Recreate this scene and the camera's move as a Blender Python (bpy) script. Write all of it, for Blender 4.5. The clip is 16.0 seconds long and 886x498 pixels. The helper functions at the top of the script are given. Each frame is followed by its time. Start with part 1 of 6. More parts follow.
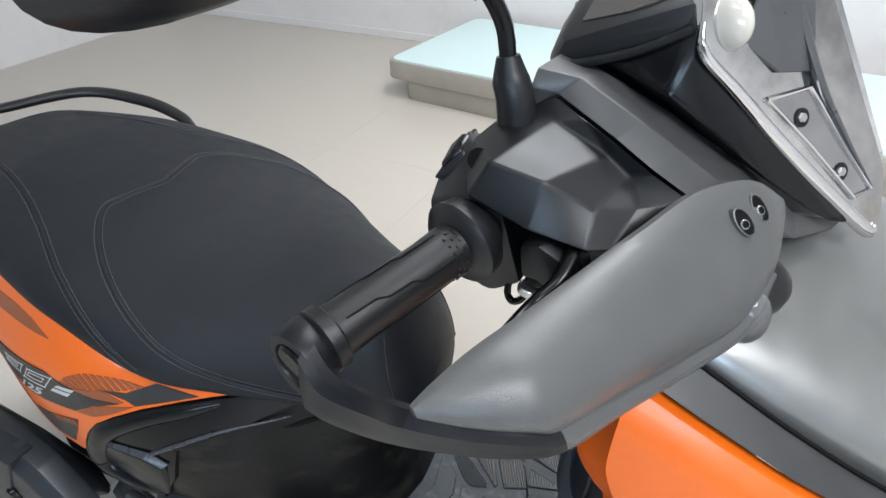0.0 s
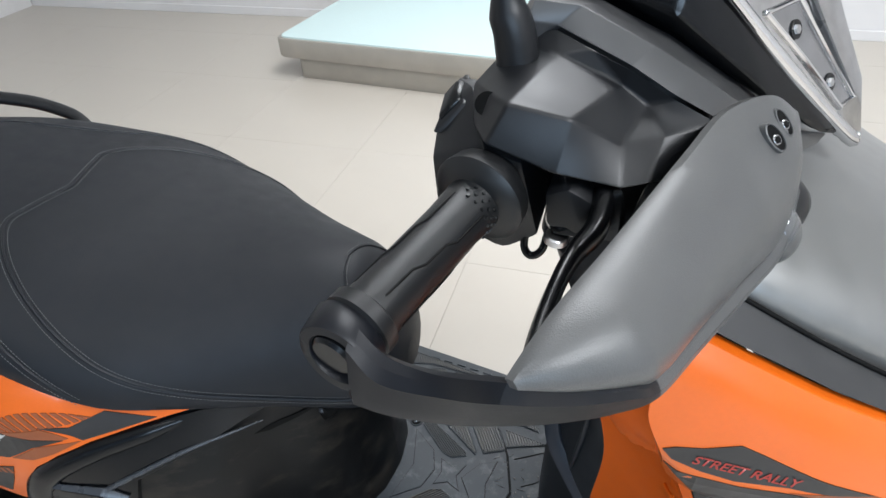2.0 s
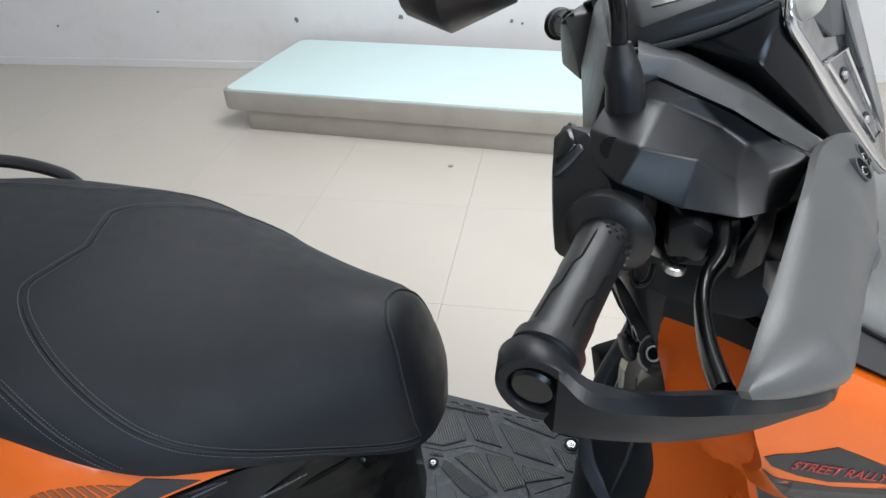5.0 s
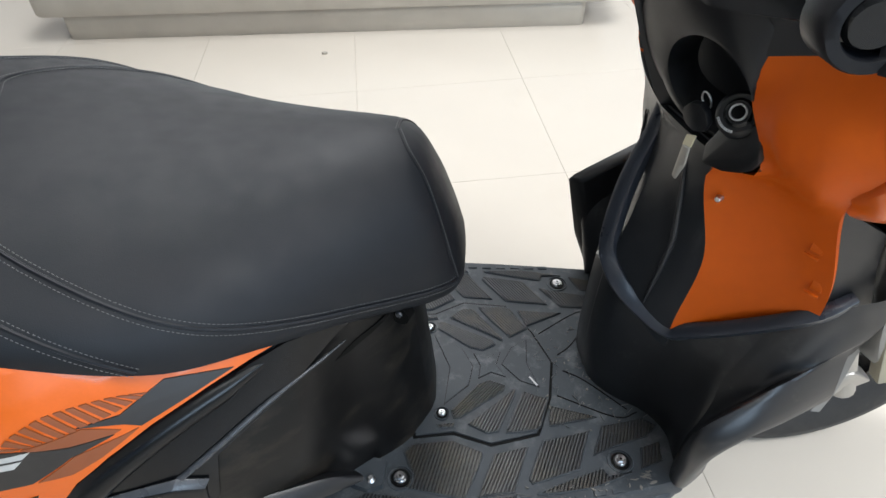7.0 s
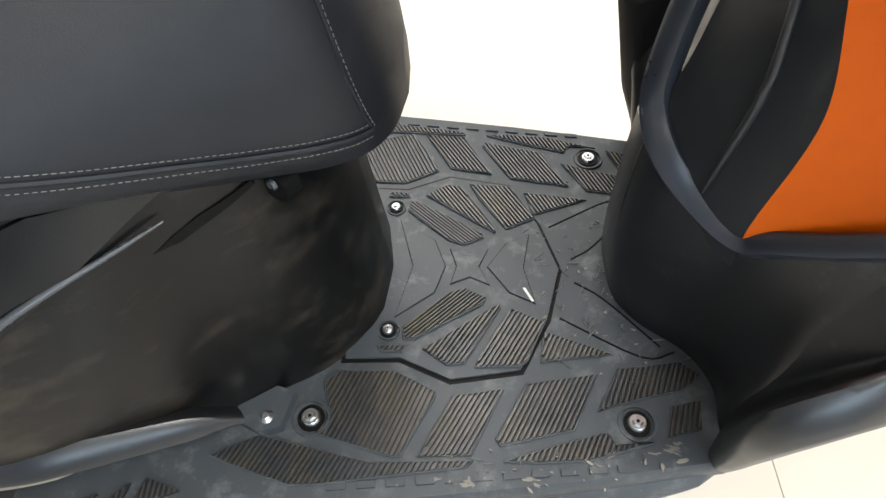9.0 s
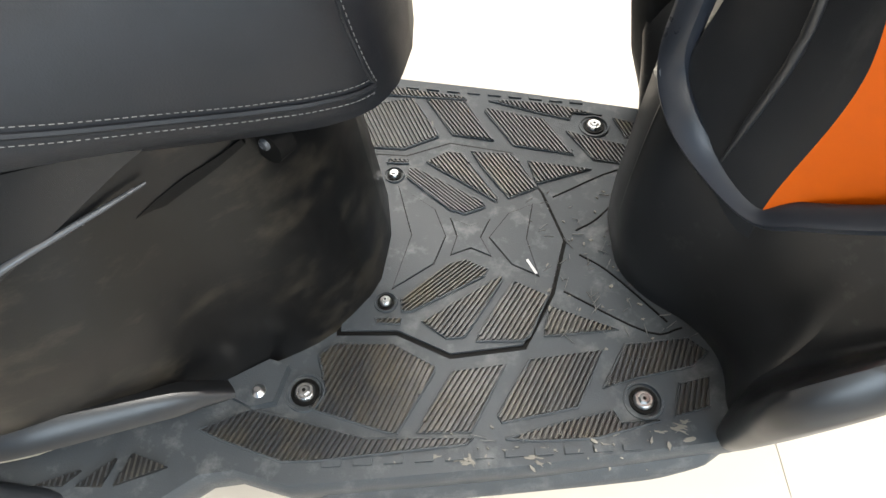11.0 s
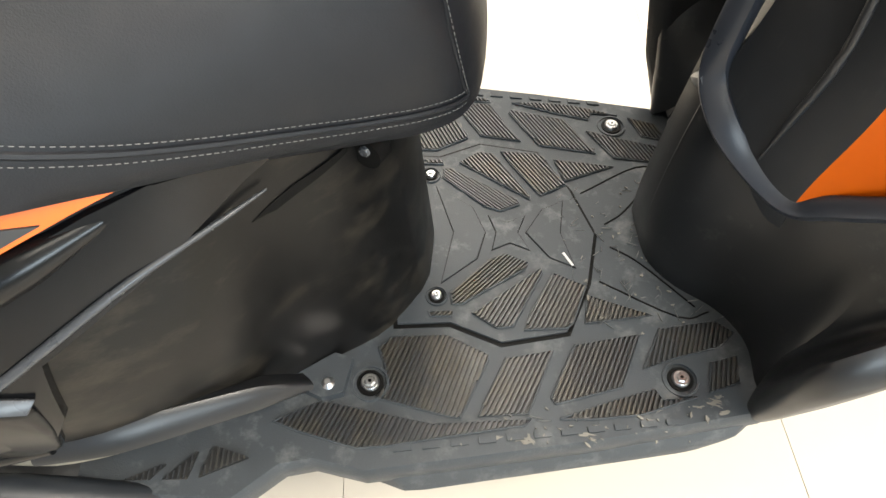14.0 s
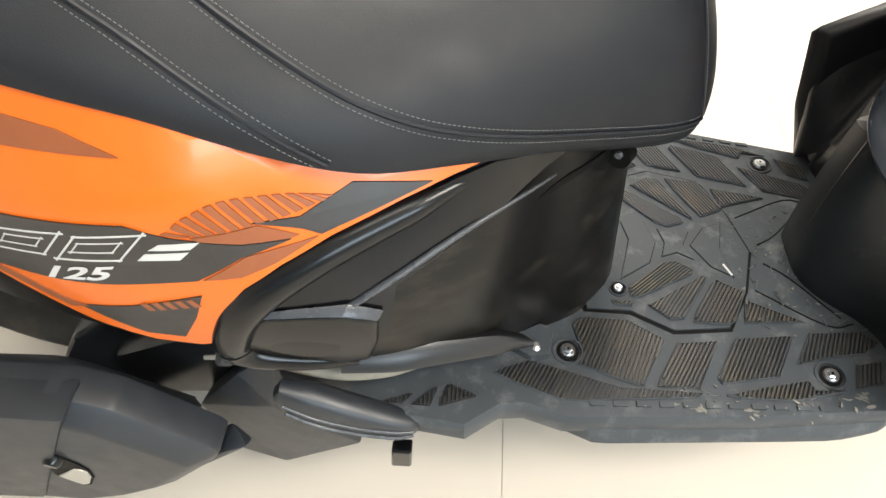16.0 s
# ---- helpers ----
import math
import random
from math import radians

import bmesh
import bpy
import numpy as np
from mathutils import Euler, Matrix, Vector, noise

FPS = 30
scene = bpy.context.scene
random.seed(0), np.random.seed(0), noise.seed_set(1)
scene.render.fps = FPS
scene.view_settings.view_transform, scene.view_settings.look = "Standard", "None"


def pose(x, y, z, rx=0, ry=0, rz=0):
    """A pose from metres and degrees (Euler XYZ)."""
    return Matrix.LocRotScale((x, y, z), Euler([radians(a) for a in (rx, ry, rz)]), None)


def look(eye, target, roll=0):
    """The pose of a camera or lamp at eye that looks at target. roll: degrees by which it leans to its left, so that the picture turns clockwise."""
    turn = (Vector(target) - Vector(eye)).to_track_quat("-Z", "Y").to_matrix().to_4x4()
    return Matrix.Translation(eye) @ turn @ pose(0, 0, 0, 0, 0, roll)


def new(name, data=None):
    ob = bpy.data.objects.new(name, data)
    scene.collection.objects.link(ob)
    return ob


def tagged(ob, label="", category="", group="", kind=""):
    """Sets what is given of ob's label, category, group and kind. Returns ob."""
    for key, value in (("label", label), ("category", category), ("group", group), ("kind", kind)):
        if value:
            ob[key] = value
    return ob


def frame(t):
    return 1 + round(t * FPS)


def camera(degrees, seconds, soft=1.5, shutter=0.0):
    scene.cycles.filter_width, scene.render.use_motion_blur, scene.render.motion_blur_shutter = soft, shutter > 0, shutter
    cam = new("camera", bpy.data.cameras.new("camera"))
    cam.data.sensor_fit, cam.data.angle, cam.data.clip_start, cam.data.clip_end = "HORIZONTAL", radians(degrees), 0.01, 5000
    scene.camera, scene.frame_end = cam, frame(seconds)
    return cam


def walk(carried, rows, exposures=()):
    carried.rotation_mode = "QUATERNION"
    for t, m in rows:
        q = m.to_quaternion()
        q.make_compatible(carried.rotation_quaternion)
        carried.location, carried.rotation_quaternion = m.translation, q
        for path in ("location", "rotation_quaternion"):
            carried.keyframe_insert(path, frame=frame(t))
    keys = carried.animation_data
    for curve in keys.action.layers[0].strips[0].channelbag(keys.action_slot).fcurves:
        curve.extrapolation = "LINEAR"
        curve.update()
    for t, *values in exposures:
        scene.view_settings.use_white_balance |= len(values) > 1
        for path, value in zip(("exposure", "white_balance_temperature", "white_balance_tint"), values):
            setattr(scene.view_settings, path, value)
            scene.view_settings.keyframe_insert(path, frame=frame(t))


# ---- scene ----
cam = camera(70.1, 16.0)
PATH = [
    (0, (0.228, -0.557, 1.223), (-0.581, 0.875, 0.086), -2.3),
    (0.5, (0.232, -0.547, 1.218), (-0.549, 0.885, 0.06), -2.7),
    (1, (0.208, -0.552, 1.204), (-0.483, 0.917, 0.036), -2.6),
    (1.5, (0.166, -0.563, 1.192), (-0.352, 0.945, -0.015), -3.3),
    (2, (0.149, -0.561, 1.196), (-0.371, 0.941, -0.017), -3.9),
    (2.5, (0.171, -0.55, 1.197), (-0.454, 0.924, -0.002), -4.6),
    (3, (0.191, -0.541, 1.202), (-0.557, 0.898, 0.031), -5.5),
    (5.5, (-0.008, -0.629, 1.214), (-0.251, 1.017, 0.104), -2.1),
    (6, (-0.03, -0.635, 1.158), (-0.231, 0.907, -0.098), -3.7),
    (6.5, (-0.115, -0.613, 1.115), (-0.083, 0.905, -0.186), -4.1),
    (7, (-0.186, -0.608, 1.076), (-0.043, 0.875, -0.258), -1.9),
    (7.5, (-0.154, -0.567, 1.024), (-0.087, 0.828, -0.408), -3.3),
    (8, (-0.092, -0.489, 0.946), (-0.132, 0.811, -0.574), -4.7),
    (8.5, (-0.046, -0.431, 0.882), (-0.134, 0.812, -0.683), -6.6),
    (9, (-0.052, -0.409, 0.846), (-0.157, 0.801, -0.743), -5.8),
    (9.5, (-0.06, -0.394, 0.827), (-0.152, 0.772, -0.795), -5.2),
    (10, (-0.062, -0.386, 0.815), (-0.13, 0.74, -0.836), -4.0),
    (12.5, (-0.063, -0.408, 0.839), (-0.166, 0.751, -0.787), -5.4),
    (13, (-0.078, -0.407, 0.841), (-0.138, 0.739, -0.797), -3.6),
    (13.5, (-0.109, -0.407, 0.837), (-0.132, 0.712, -0.821), -2.5),
    (14, (-0.149, -0.414, 0.856), (-0.11, 0.711, -0.797), -0.8),
    (14.5, (-0.215, -0.423, 0.871), (-0.11, 0.704, -0.778), -1.1),
    (15, (-0.275, -0.435, 0.874), (-0.131, 0.717, -0.755), -0.2),
    (15.5, (-0.289, -0.489, 0.926), (-0.265, 0.724, -0.665), -3.7),
    (16, (-0.309, -0.554, 0.94), (-0.452, 0.69, -0.62), -2.9),
]
EXPOSURES = [(0.0, -0.18, 6080, 10), (3.0, -0.17, 6080, 10), (5.5, -0.38, 6080, 10), (7.0, -0.08, 6250, 10), (9.0, 0.6, 6800, 10), (10.2, 0.84, 6900, 10), (12.5, 0.9, 7100, 10), (14.5, 0.88, 7400, 10), (16.0, 0.76, 7200, 10)]
walk(cam, [(t, look(eye, target, roll)) for t, eye, target, roll in PATH], EXPOSURES)

# ---- world and lamps ----
world = bpy.data.worlds.new("world")
scene.world = world
world.use_nodes = True
sky = world.node_tree.nodes.new("ShaderNodeTexSky")
sky.sky_type, sky.sun_disc, sky.sun_elevation, sky.sun_rotation = "NISHITA", False, radians(40), radians(90)
world.node_tree.links.new(sky.outputs[0], world.node_tree.nodes["Background"].inputs[0])
world.node_tree.nodes["Background"].inputs[1].default_value = 0.1


def area_lamp(name, place, target, sx, sy, watts, colour):
    data = bpy.data.lights.new(name, "AREA")
    data.shape, data.size, data.size_y, data.energy, data.color = "RECTANGLE", sx, sy, watts, colour
    ob = new(name, data)
    ob.matrix_world = look(place, target)
    return ob


area_lamp("shopfront_daylight", (1.5, -4.15, 2.0), (1.0, 0, 0.9), 2.9, 1.0, 95, (0.66, 0.83, 1.0))
# Unseen fills standing in for ceiling lights, placed to balance the brightness.
area_lamp("ceiling_fill_lamp", (1.7, -1.2, 2.93), (1.7, -1.2, 0), 1.2, 1.2, 115, (1.0, 0.99, 0.97))
area_lamp("ceiling_fill_lamp", (-0.3, -1.1, 2.93), (-0.3, -1.1, 0), 1.2, 0.5, 10, (1.0, 0.99, 0.97))
area_lamp("ceiling_fill_lamp", (0.1, 1.3, 2.93), (0.1, 1.3, 0), 1.2, 1.2, 75, (1.0, 0.99, 0.97))
area_lamp("ceiling_fill_lamp", (-0.4, 2.3, 2.93), (-0.4, 2.3, 0), 1.4, 0.6, 15, (1.0, 0.99, 0.97))

# ---- materials ----
def material(name, colour, rough, metal=0.0, spread=0.06, grain=40.0, bump=0.0, bump_scale=200.0, coat=0.0, stain=None, stain_scale=6.0, stain_amount=0.5, spec=0.5, edge=(0.52, 0.74), stretch=(1, 1, 1)):
    """Principled surface with broad and fine variation, optional fine relief and dirt."""
    m = bpy.data.materials.new(name)
    m.use_nodes = True
    nt, b = m.node_tree, m.node_tree.nodes["Principled BSDF"]
    link = nt.links.new
    tc = nt.nodes.new("ShaderNodeTexCoord")
    fine, broad = nt.nodes.new("ShaderNodeTexNoise"), nt.nodes.new("ShaderNodeTexNoise")
    fine.inputs["Scale"].default_value, broad.inputs["Scale"].default_value = grain, grain / 9
    fine.inputs["Detail"].default_value = 5
    for n in (fine, broad):
        link(tc.outputs["Object"], n.inputs["Vector"])
    add = nt.nodes.new("ShaderNodeMath")
    add.operation = "ADD"
    link(fine.outputs[0], add.inputs[0])
    link(broad.outputs[0], add.inputs[1])
    ramp = nt.nodes.new("ShaderNodeMapRange")
    ramp.inputs[1].default_value, ramp.inputs[2].default_value = 0.7, 1.3
    ramp.inputs[3].default_value, ramp.inputs[4].default_value = 1 - spread, 1 + spread
    link(add.outputs[0], ramp.inputs[0])
    mul = nt.nodes.new("ShaderNodeVectorMath")
    mul.operation = "SCALE"
    mul.inputs[0].default_value = colour
    link(ramp.outputs[0], mul.inputs["Scale"])
    out = mul.outputs[0]
    b.inputs["Roughness"].default_value, b.inputs["Metallic"].default_value = rough, metal
    b.inputs["Coat Weight"].default_value, b.inputs["Coat Roughness"].default_value = coat, 0.08
    b.inputs["Specular IOR Level"].default_value = spec
    rr = nt.nodes.new("ShaderNodeMapRange")
    rr.inputs[1].default_value, rr.inputs[2].default_value = 0.7, 1.3
    rr.inputs[3].default_value, rr.inputs[4].default_value = rough * 0.85, min(1, rough * 1.15)
    link(add.outputs[0], rr.inputs[0])
    rough_out = rr.outputs[0]
    if stain:
        dirt = nt.nodes.new("ShaderNodeTexNoise")
        dirt.inputs["Scale"].default_value, dirt.inputs["Detail"].default_value = stain_scale, 8
        dirt.inputs["Roughness"].default_value = 0.7
        pull = nt.nodes.new("ShaderNodeMapping")
        pull.inputs["Scale"].default_value = stretch
        link(tc.outputs["Object"], pull.inputs["Vector"])
        link(pull.outputs[0], dirt.inputs["Vector"])
        dr = nt.nodes.new("ShaderNodeMapRange")
        dr.inputs[1].default_value, dr.inputs[2].default_value, dr.inputs[4].default_value = edge[0], edge[1], stain_amount
        link(dirt.outputs[0], dr.inputs[0])
        mix = nt.nodes.new("ShaderNodeMix")
        mix.data_type = "RGBA"
        link(dr.outputs[0], mix.inputs[0])
        link(out, mix.inputs[6])
        mix.inputs[7].default_value = (*stain, 1)
        out = mix.outputs[2]
    link(out, b.inputs["Base Color"])
    link(rough_out, b.inputs["Roughness"])
    if bump:
        bn, bp = nt.nodes.new("ShaderNodeTexNoise"), nt.nodes.new("ShaderNodeBump")
        bn.inputs["Scale"].default_value, bn.inputs["Detail"].default_value = bump_scale, 3
        bp.inputs["Strength"].default_value, bp.inputs["Distance"].default_value = bump, 0.0006
        link(tc.outputs["Object"], bn.inputs["Vector"])
        link(bn.outputs[0], bp.inputs["Height"])
        link(bp.outputs[0], b.inputs["Normal"])
    return m


M_SEAT = material("seat_vinyl", (0.0076, 0.009, 0.012), 0.54, spec=0.34, bump=0.25, bump_scale=900, spread=0.08)
M_PLASTIC = material("black_textured_plastic", (0.007, 0.0076, 0.009), 0.38, bump=0.12, bump_scale=1200, spec=0.4)
M_STRAP = material("moulded_strap_plastic", (0.0062, 0.007, 0.0095), 0.4, bump=0.15, bump_scale=1200, spec=0.3)
M_BAND = material("dark_trim_plastic", (0.030, 0.030, 0.031), 0.42, spread=0.06, bump=0.2, bump_scale=1400)
M_DIRTY = material("dusty_black_plastic", (0.0032, 0.0033, 0.0036), 0.34, bump=0.08, bump_scale=900, stain=(0.05, 0.042, 0.031), stain_scale=9, stain_amount=0.42, spec=0.24, edge=(0.50, 0.66), stretch=(1, 1, 2.2))
M_SHIELD = material("scuffed_black_plastic", (0.0165, 0.018, 0.021), 0.36, bump=0.12, bump_scale=1100, stain=(0.085, 0.085, 0.082), stain_scale=16, stain_amount=0.5, edge=(0.54, 0.72), stretch=(1, 1, 0.35))
M_GLOSS = material("satin_black_plastic", (0.0035, 0.0038, 0.0045), 0.22, spread=0.05, spec=0.33)
M_BRACKET = material("dusty_bracket", (0.36, 0.33, 0.25), 0.55, spread=0.12, metal=0.2)

M_STRIP = material("dusty_metal_strip", (0.20, 0.185, 0.15), 0.6, spread=0.2, stain=(0.09, 0.08, 0.065), stain_scale=30, stain_amount=0.6)
# Lighter copy of black plastic, with light on the flat rim painted in.
M_RIM = material("lit_rim_plastic", (0.026, 0.030, 0.039), 0.3, spread=0.1, bump=0.1, bump_scale=900)
M_FLANGE = material("smooth_black_plastic", (0.0115, 0.0125, 0.0145), 0.33, spread=0.1, bump=0.08, bump_scale=900, spec=0.42, stain=(0.09, 0.088, 0.08), stain_scale=22, stain_amount=0.45, edge=(0.58, 0.76))
# Grey holds the highlight of fin top and ridge; also on bolt and ribs.
M_EDGE = material("edge_sheen_grey", (0.042, 0.046, 0.053), 0.27, spread=0.1)
M_GRIP = material("grip_rubber", (0.008, 0.0084, 0.009), 0.36, bump=0.3, bump_scale=1500)
M_MAT = material("floorboard_rubber", (0.038, 0.0445, 0.051), 0.48, spec=0.28, bump=0.4, bump_scale=700, stain=(0.17, 0.175, 0.175), stain_scale=34, stain_amount=0.5, edge=(0.53, 0.74))
M_RIB = material("ribbed_rubber", (0.010, 0.0105, 0.011), 0.42, bump=0.3, bump_scale=700, stain=(0.085, 0.070, 0.048), stain_scale=9, stain_amount=0.7)
M_RIBS = material("dirty_rib_rubber", (0.029, 0.0315, 0.035), 0.38, spec=0.35, bump=0.4, bump_scale=700, stain=(0.085, 0.070, 0.042), stain_scale=13, stain_amount=0.65, edge=(0.47, 0.7))
M_GUARD = material("hand_guard_plastic", (0.078, 0.078, 0.077), 0.35, bump=0.3, bump_scale=1300)
M_GREY = material("matt_grey_paint", (0.255, 0.255, 0.25), 0.37, metal=0.72, spread=0.03, coat=0.15)
M_ORANGE = material("orange_paint", (0.71, 0.125, 0.004), 0.34, metal=0.1, spread=0.03, grain=300, spec=0.6, coat=0.25)
M_ORANGE_MATT = material("matt_orange_plastic", (0.60, 0.098, 0.004), 0.46, spread=0.04, grain=60, spec=0.17, bump=0.1, bump_scale=900)
M_COWL = material("dark_grey_paint", (0.06, 0.06, 0.061), 0.38, metal=0.2, spread=0.03)
M_DECAL = material("dark_decal_film", (0.024, 0.022, 0.021), 0.4)
M_DECAL_MID = material("brown_decal_film", (0.23, 0.065, 0.022), 0.4)
M_WHITE = material("silver_lettering", (0.50, 0.50, 0.49), 0.4)
M_RED = material("red_lettering", (0.34, 0.03, 0.02), 0.4)
M_THREAD = material("grey_thread", (0.14, 0.14, 0.14), 0.8)
M_CHROME = material("chrome", (0.72, 0.72, 0.73), 0.08, metal=1.0, spread=0.02)
M_STEEL = material("zinc_screw", (0.58, 0.58, 0.585), 0.3, metal=1.0)
M_ALU = material("dull_aluminium", (0.42, 0.41, 0.39), 0.42, metal=0.9, stain=(0.2, 0.18, 0.15), stain_scale=12)
M_TYRE = material("tyre_rubber", (0.02, 0.02, 0.02), 0.7, bump=0.3, bump_scale=300, stain=(0.14, 0.12, 0.1), stain_scale=10, stain_amount=0.5)
M_EXHAUST = material("exhaust_cover", (0.016, 0.019, 0.0235), 0.42, spread=0.12, bump=0.15)
M_KEY = material("key_tag", (0.62, 0.56, 0.38), 0.5)
# Near-black for gaps and holes; their shade is put into the colour.
M_GAP = material("shadow_gap_rubber", (0.004, 0.004, 0.004), 0.6, spec=0.1)
M_BLADE = material("platform_side", (0.40, 0.375, 0.33), 0.4, metal=0.25, spread=0.1, grain=8)
M_MINT = material("platform_top", (0.60, 0.74, 0.73), 0.5, spread=0.02)
M_WALL = material("white_wall_paint", (0.74, 0.72, 0.71), 0.75, spread=0.04, grain=6, bump=0.3, bump_scale=60, stain=(0.5, 0.44, 0.4), stain_scale=3.0, stain_amount=0.35)
M_CEIL = material("ceiling_paint", (0.8, 0.8, 0.78), 0.8)
M_SPOT = material("wall_mark", (0.2, 0.19, 0.18), 0.8)
M_FLOOR = material("cream_floor_tile", (0.535, 0.492, 0.432), 0.32, spread=0.025, grain=4, stain=(0.45, 0.395, 0.33), stain_scale=1.6, stain_amount=0.3)
M_GROUT = material("tile_joint", (0.52, 0.465, 0.40), 0.8)
M_SMOKE = material("smoked_plate", (0.09, 0.092, 0.095), 0.3, metal=0.4)
M_VISOR = material("chromed_visor", (0.58, 0.58, 0.585), 0.13, metal=1.0, spread=0.25, grain=60, bump=0.5, bump_scale=28)
M_PLATE = material("chromed_plate", (0.36, 0.36, 0.37), 0.2, metal=0.9, spread=0.15, grain=60)
M_LAMP = material("cloudy_lens", (0.50, 0.47, 0.41), 0.08, spread=0.1, coat=0.6)
M_SCREEN = material("meter_glass", (0.05, 0.045, 0.042), 0.12)

M_LENS = bpy.data.materials.new("clear_lens")
M_LENS.use_nodes = True
lens_b = M_LENS.node_tree.nodes["Principled BSDF"]
lens_b.inputs["Base Color"].default_value = (0.9, 0.9, 0.9, 1)
lens_b.inputs["Transmission Weight"].default_value, lens_b.inputs["Roughness"].default_value = 0.92, 0.06


# ---- mesh helpers ----
def hermite(xs, ys, x):
    """Smooth curve through the knots (xs rising)."""
    if x <= xs[0]:
        return ys[0]
    if x >= xs[-1]:
        return ys[-1]
    n = next(k for k in range(len(xs) - 1) if xs[k] <= x <= xs[k + 1])
    h = xs[n + 1] - xs[n]

    def slope(k):
        if k in (0, len(xs) - 1):
            return 0.0 if k == 0 else (ys[-1] - ys[-2]) / (xs[-1] - xs[-2])
        a, b = (ys[k] - ys[k - 1]) / (xs[k] - xs[k - 1]), (ys[k + 1] - ys[k]) / (xs[k + 1] - xs[k])
        return 0.0 if a * b <= 0 else 2 * a * b / (a + b)

    u = (x - xs[n]) / h
    return ys[n] * (1 + 2 * u) * (1 - u) ** 2 + ys[n + 1] * u * u * (3 - 2 * u) + h * (slope(n) * u * (1 - u) ** 2 - slope(n + 1) * u * u * (1 - u))


def thing(name, label, category, place=(0, 0, 0), group="", kind=""):
    ob = new(name)
    ob.location = place
    ob.empty_display_size = 0.05
    return tagged(ob, label, category, group, kind)


def part(name, bm, mat, parent=None, label="", smooth=40, mirror=False):
    """Links a bmesh as one mesh object under its thing or part."""
    me = bpy.data.meshes.new(name)
    bmesh.ops.recalc_face_normals(bm, faces=bm.faces)
    bm.to_mesh(me)
    bm.free()
    me.materials.append(mat)
    if smooth:
        me.polygons.foreach_set("use_smooth", [True] * len(me.polygons))
        me.set_sharp_from_angle(angle=radians(smooth))
    ob = new(name, me)
    if parent:
        ob.parent = parent
        at = parent
        off = Vector((0, 0, 0))
        while at:
            off += at.location
            at = at.parent
        ob.location = -off
    return tagged(ob, label) if label else ob


def loft(rings, closed=True, caps=True, bm=None):
    """Skin through rings of points."""
    bm = bm or bmesh.new()
    vs = [[bm.verts.new(p) for p in ring] for ring in rings]
    n = len(rings[0])
    for a, b in zip(vs, vs[1:]):
        for k in range(n if closed else n - 1):
            try:
                bm.faces.new((a[k], a[(k + 1) % n], b[(k + 1) % n], b[k]))
            except ValueError:
                pass
    if caps and closed:
        for ring in (vs[0], vs[-1]):
            bm.faces.new(ring)
    return bm


def smooth_path(points, steps=6):
    """Catmull-Rom line through the points."""
    pts = [Vector(p) for p in points]
    pts = [2 * pts[0] - pts[1]] + pts + [2 * pts[-1] - pts[-2]]
    out = []
    for k in range(1, len(pts) - 2):
        a, b, c, d = pts[k - 1:k + 3]
        for s in range(steps):
            u = s / steps
            out.append(0.5 * (2 * b + (c - a) * u + (2 * a - 5 * b + 4 * c - d) * u * u + (3 * b - a - 3 * c + d) * u ** 3))
    return out + [pts[-2]]


def tube(points, radius, sides=10, steps=6, flat=1.0, bm=None, smooth=True, up=(0, 0, 1)):
    """A round or flattened bar along a smooth path; radius may be a list along the control points."""
    path = smooth_path(points, steps) if smooth else [Vector(p) for p in points]
    radii = radius if isinstance(radius, (list, tuple)) else [radius] * len(points)
    rings = []
    for k, p in enumerate(path):
        d = (path[min(k + 1, len(path) - 1)] - path[max(k - 1, 0)]).normalized()
        a = d.cross(Vector(up))
        a = a.normalized() if a.length > 1e-4 else Vector((1, 0, 0))
        b = a.cross(d)
        s = k / (len(path) - 1) * (len(radii) - 1)
        r = radii[int(s)] + (radii[min(int(s) + 1, len(radii) - 1)] - radii[int(s)]) * (s - int(s))
        rings.append([p + r * (math.cos(6.2832 * j / sides) * a + flat * math.sin(6.2832 * j / sides) * b) for j in range(sides)])
    return loft(rings, bm=bm)


def hull(points, bevel=0.004, segments=2):
    bm = bmesh.new()
    for p in points:
        bm.verts.new(p)
    got = bmesh.ops.convex_hull(bm, input=bm.verts)
    bmesh.ops.delete(bm, geom=list({g for g in got["geom_interior"] + got["geom_unused"] if isinstance(g, bmesh.types.BMVert)}), context="VERTS")
    bmesh.ops.dissolve_limit(bm, angle_limit=radians(6), verts=bm.verts, edges=bm.edges)
    if bevel:
        bmesh.ops.bevel(bm, geom=list(bm.edges), offset=bevel, segments=segments, affect="EDGES", profile=0.6)
    return bm


def box(x0, x1, y0, y1, z0, z1, bevel=0.0, segments=2):
    return hull([(x, y, z) for x in (x0, x1) for y in (y0, y1) for z in (z0, z1)], bevel, segments)


def cylinder(a, b, r0, r1=None, sides=20, bevel=0.0, bm=None):
    a, b = Vector(a), Vector(b)
    r1 = r0 if r1 is None else r1
    d = (b - a).normalized()
    u = d.orthogonal().normalized()
    v = d.cross(u)
    cut = min(bevel, (b - a).length / 3)
    prof = [(0, r0 - cut), (cut, r0), ((b - a).length - cut, r1), ((b - a).length, r1 - cut)] if cut else [(0, r0), ((b - a).length, r1)]
    return loft([[a + d * s + r * (math.cos(6.2832 * k / sides) * u + math.sin(6.2832 * k / sides) * v) for k in range(sides)] for s, r in prof], bm=bm)


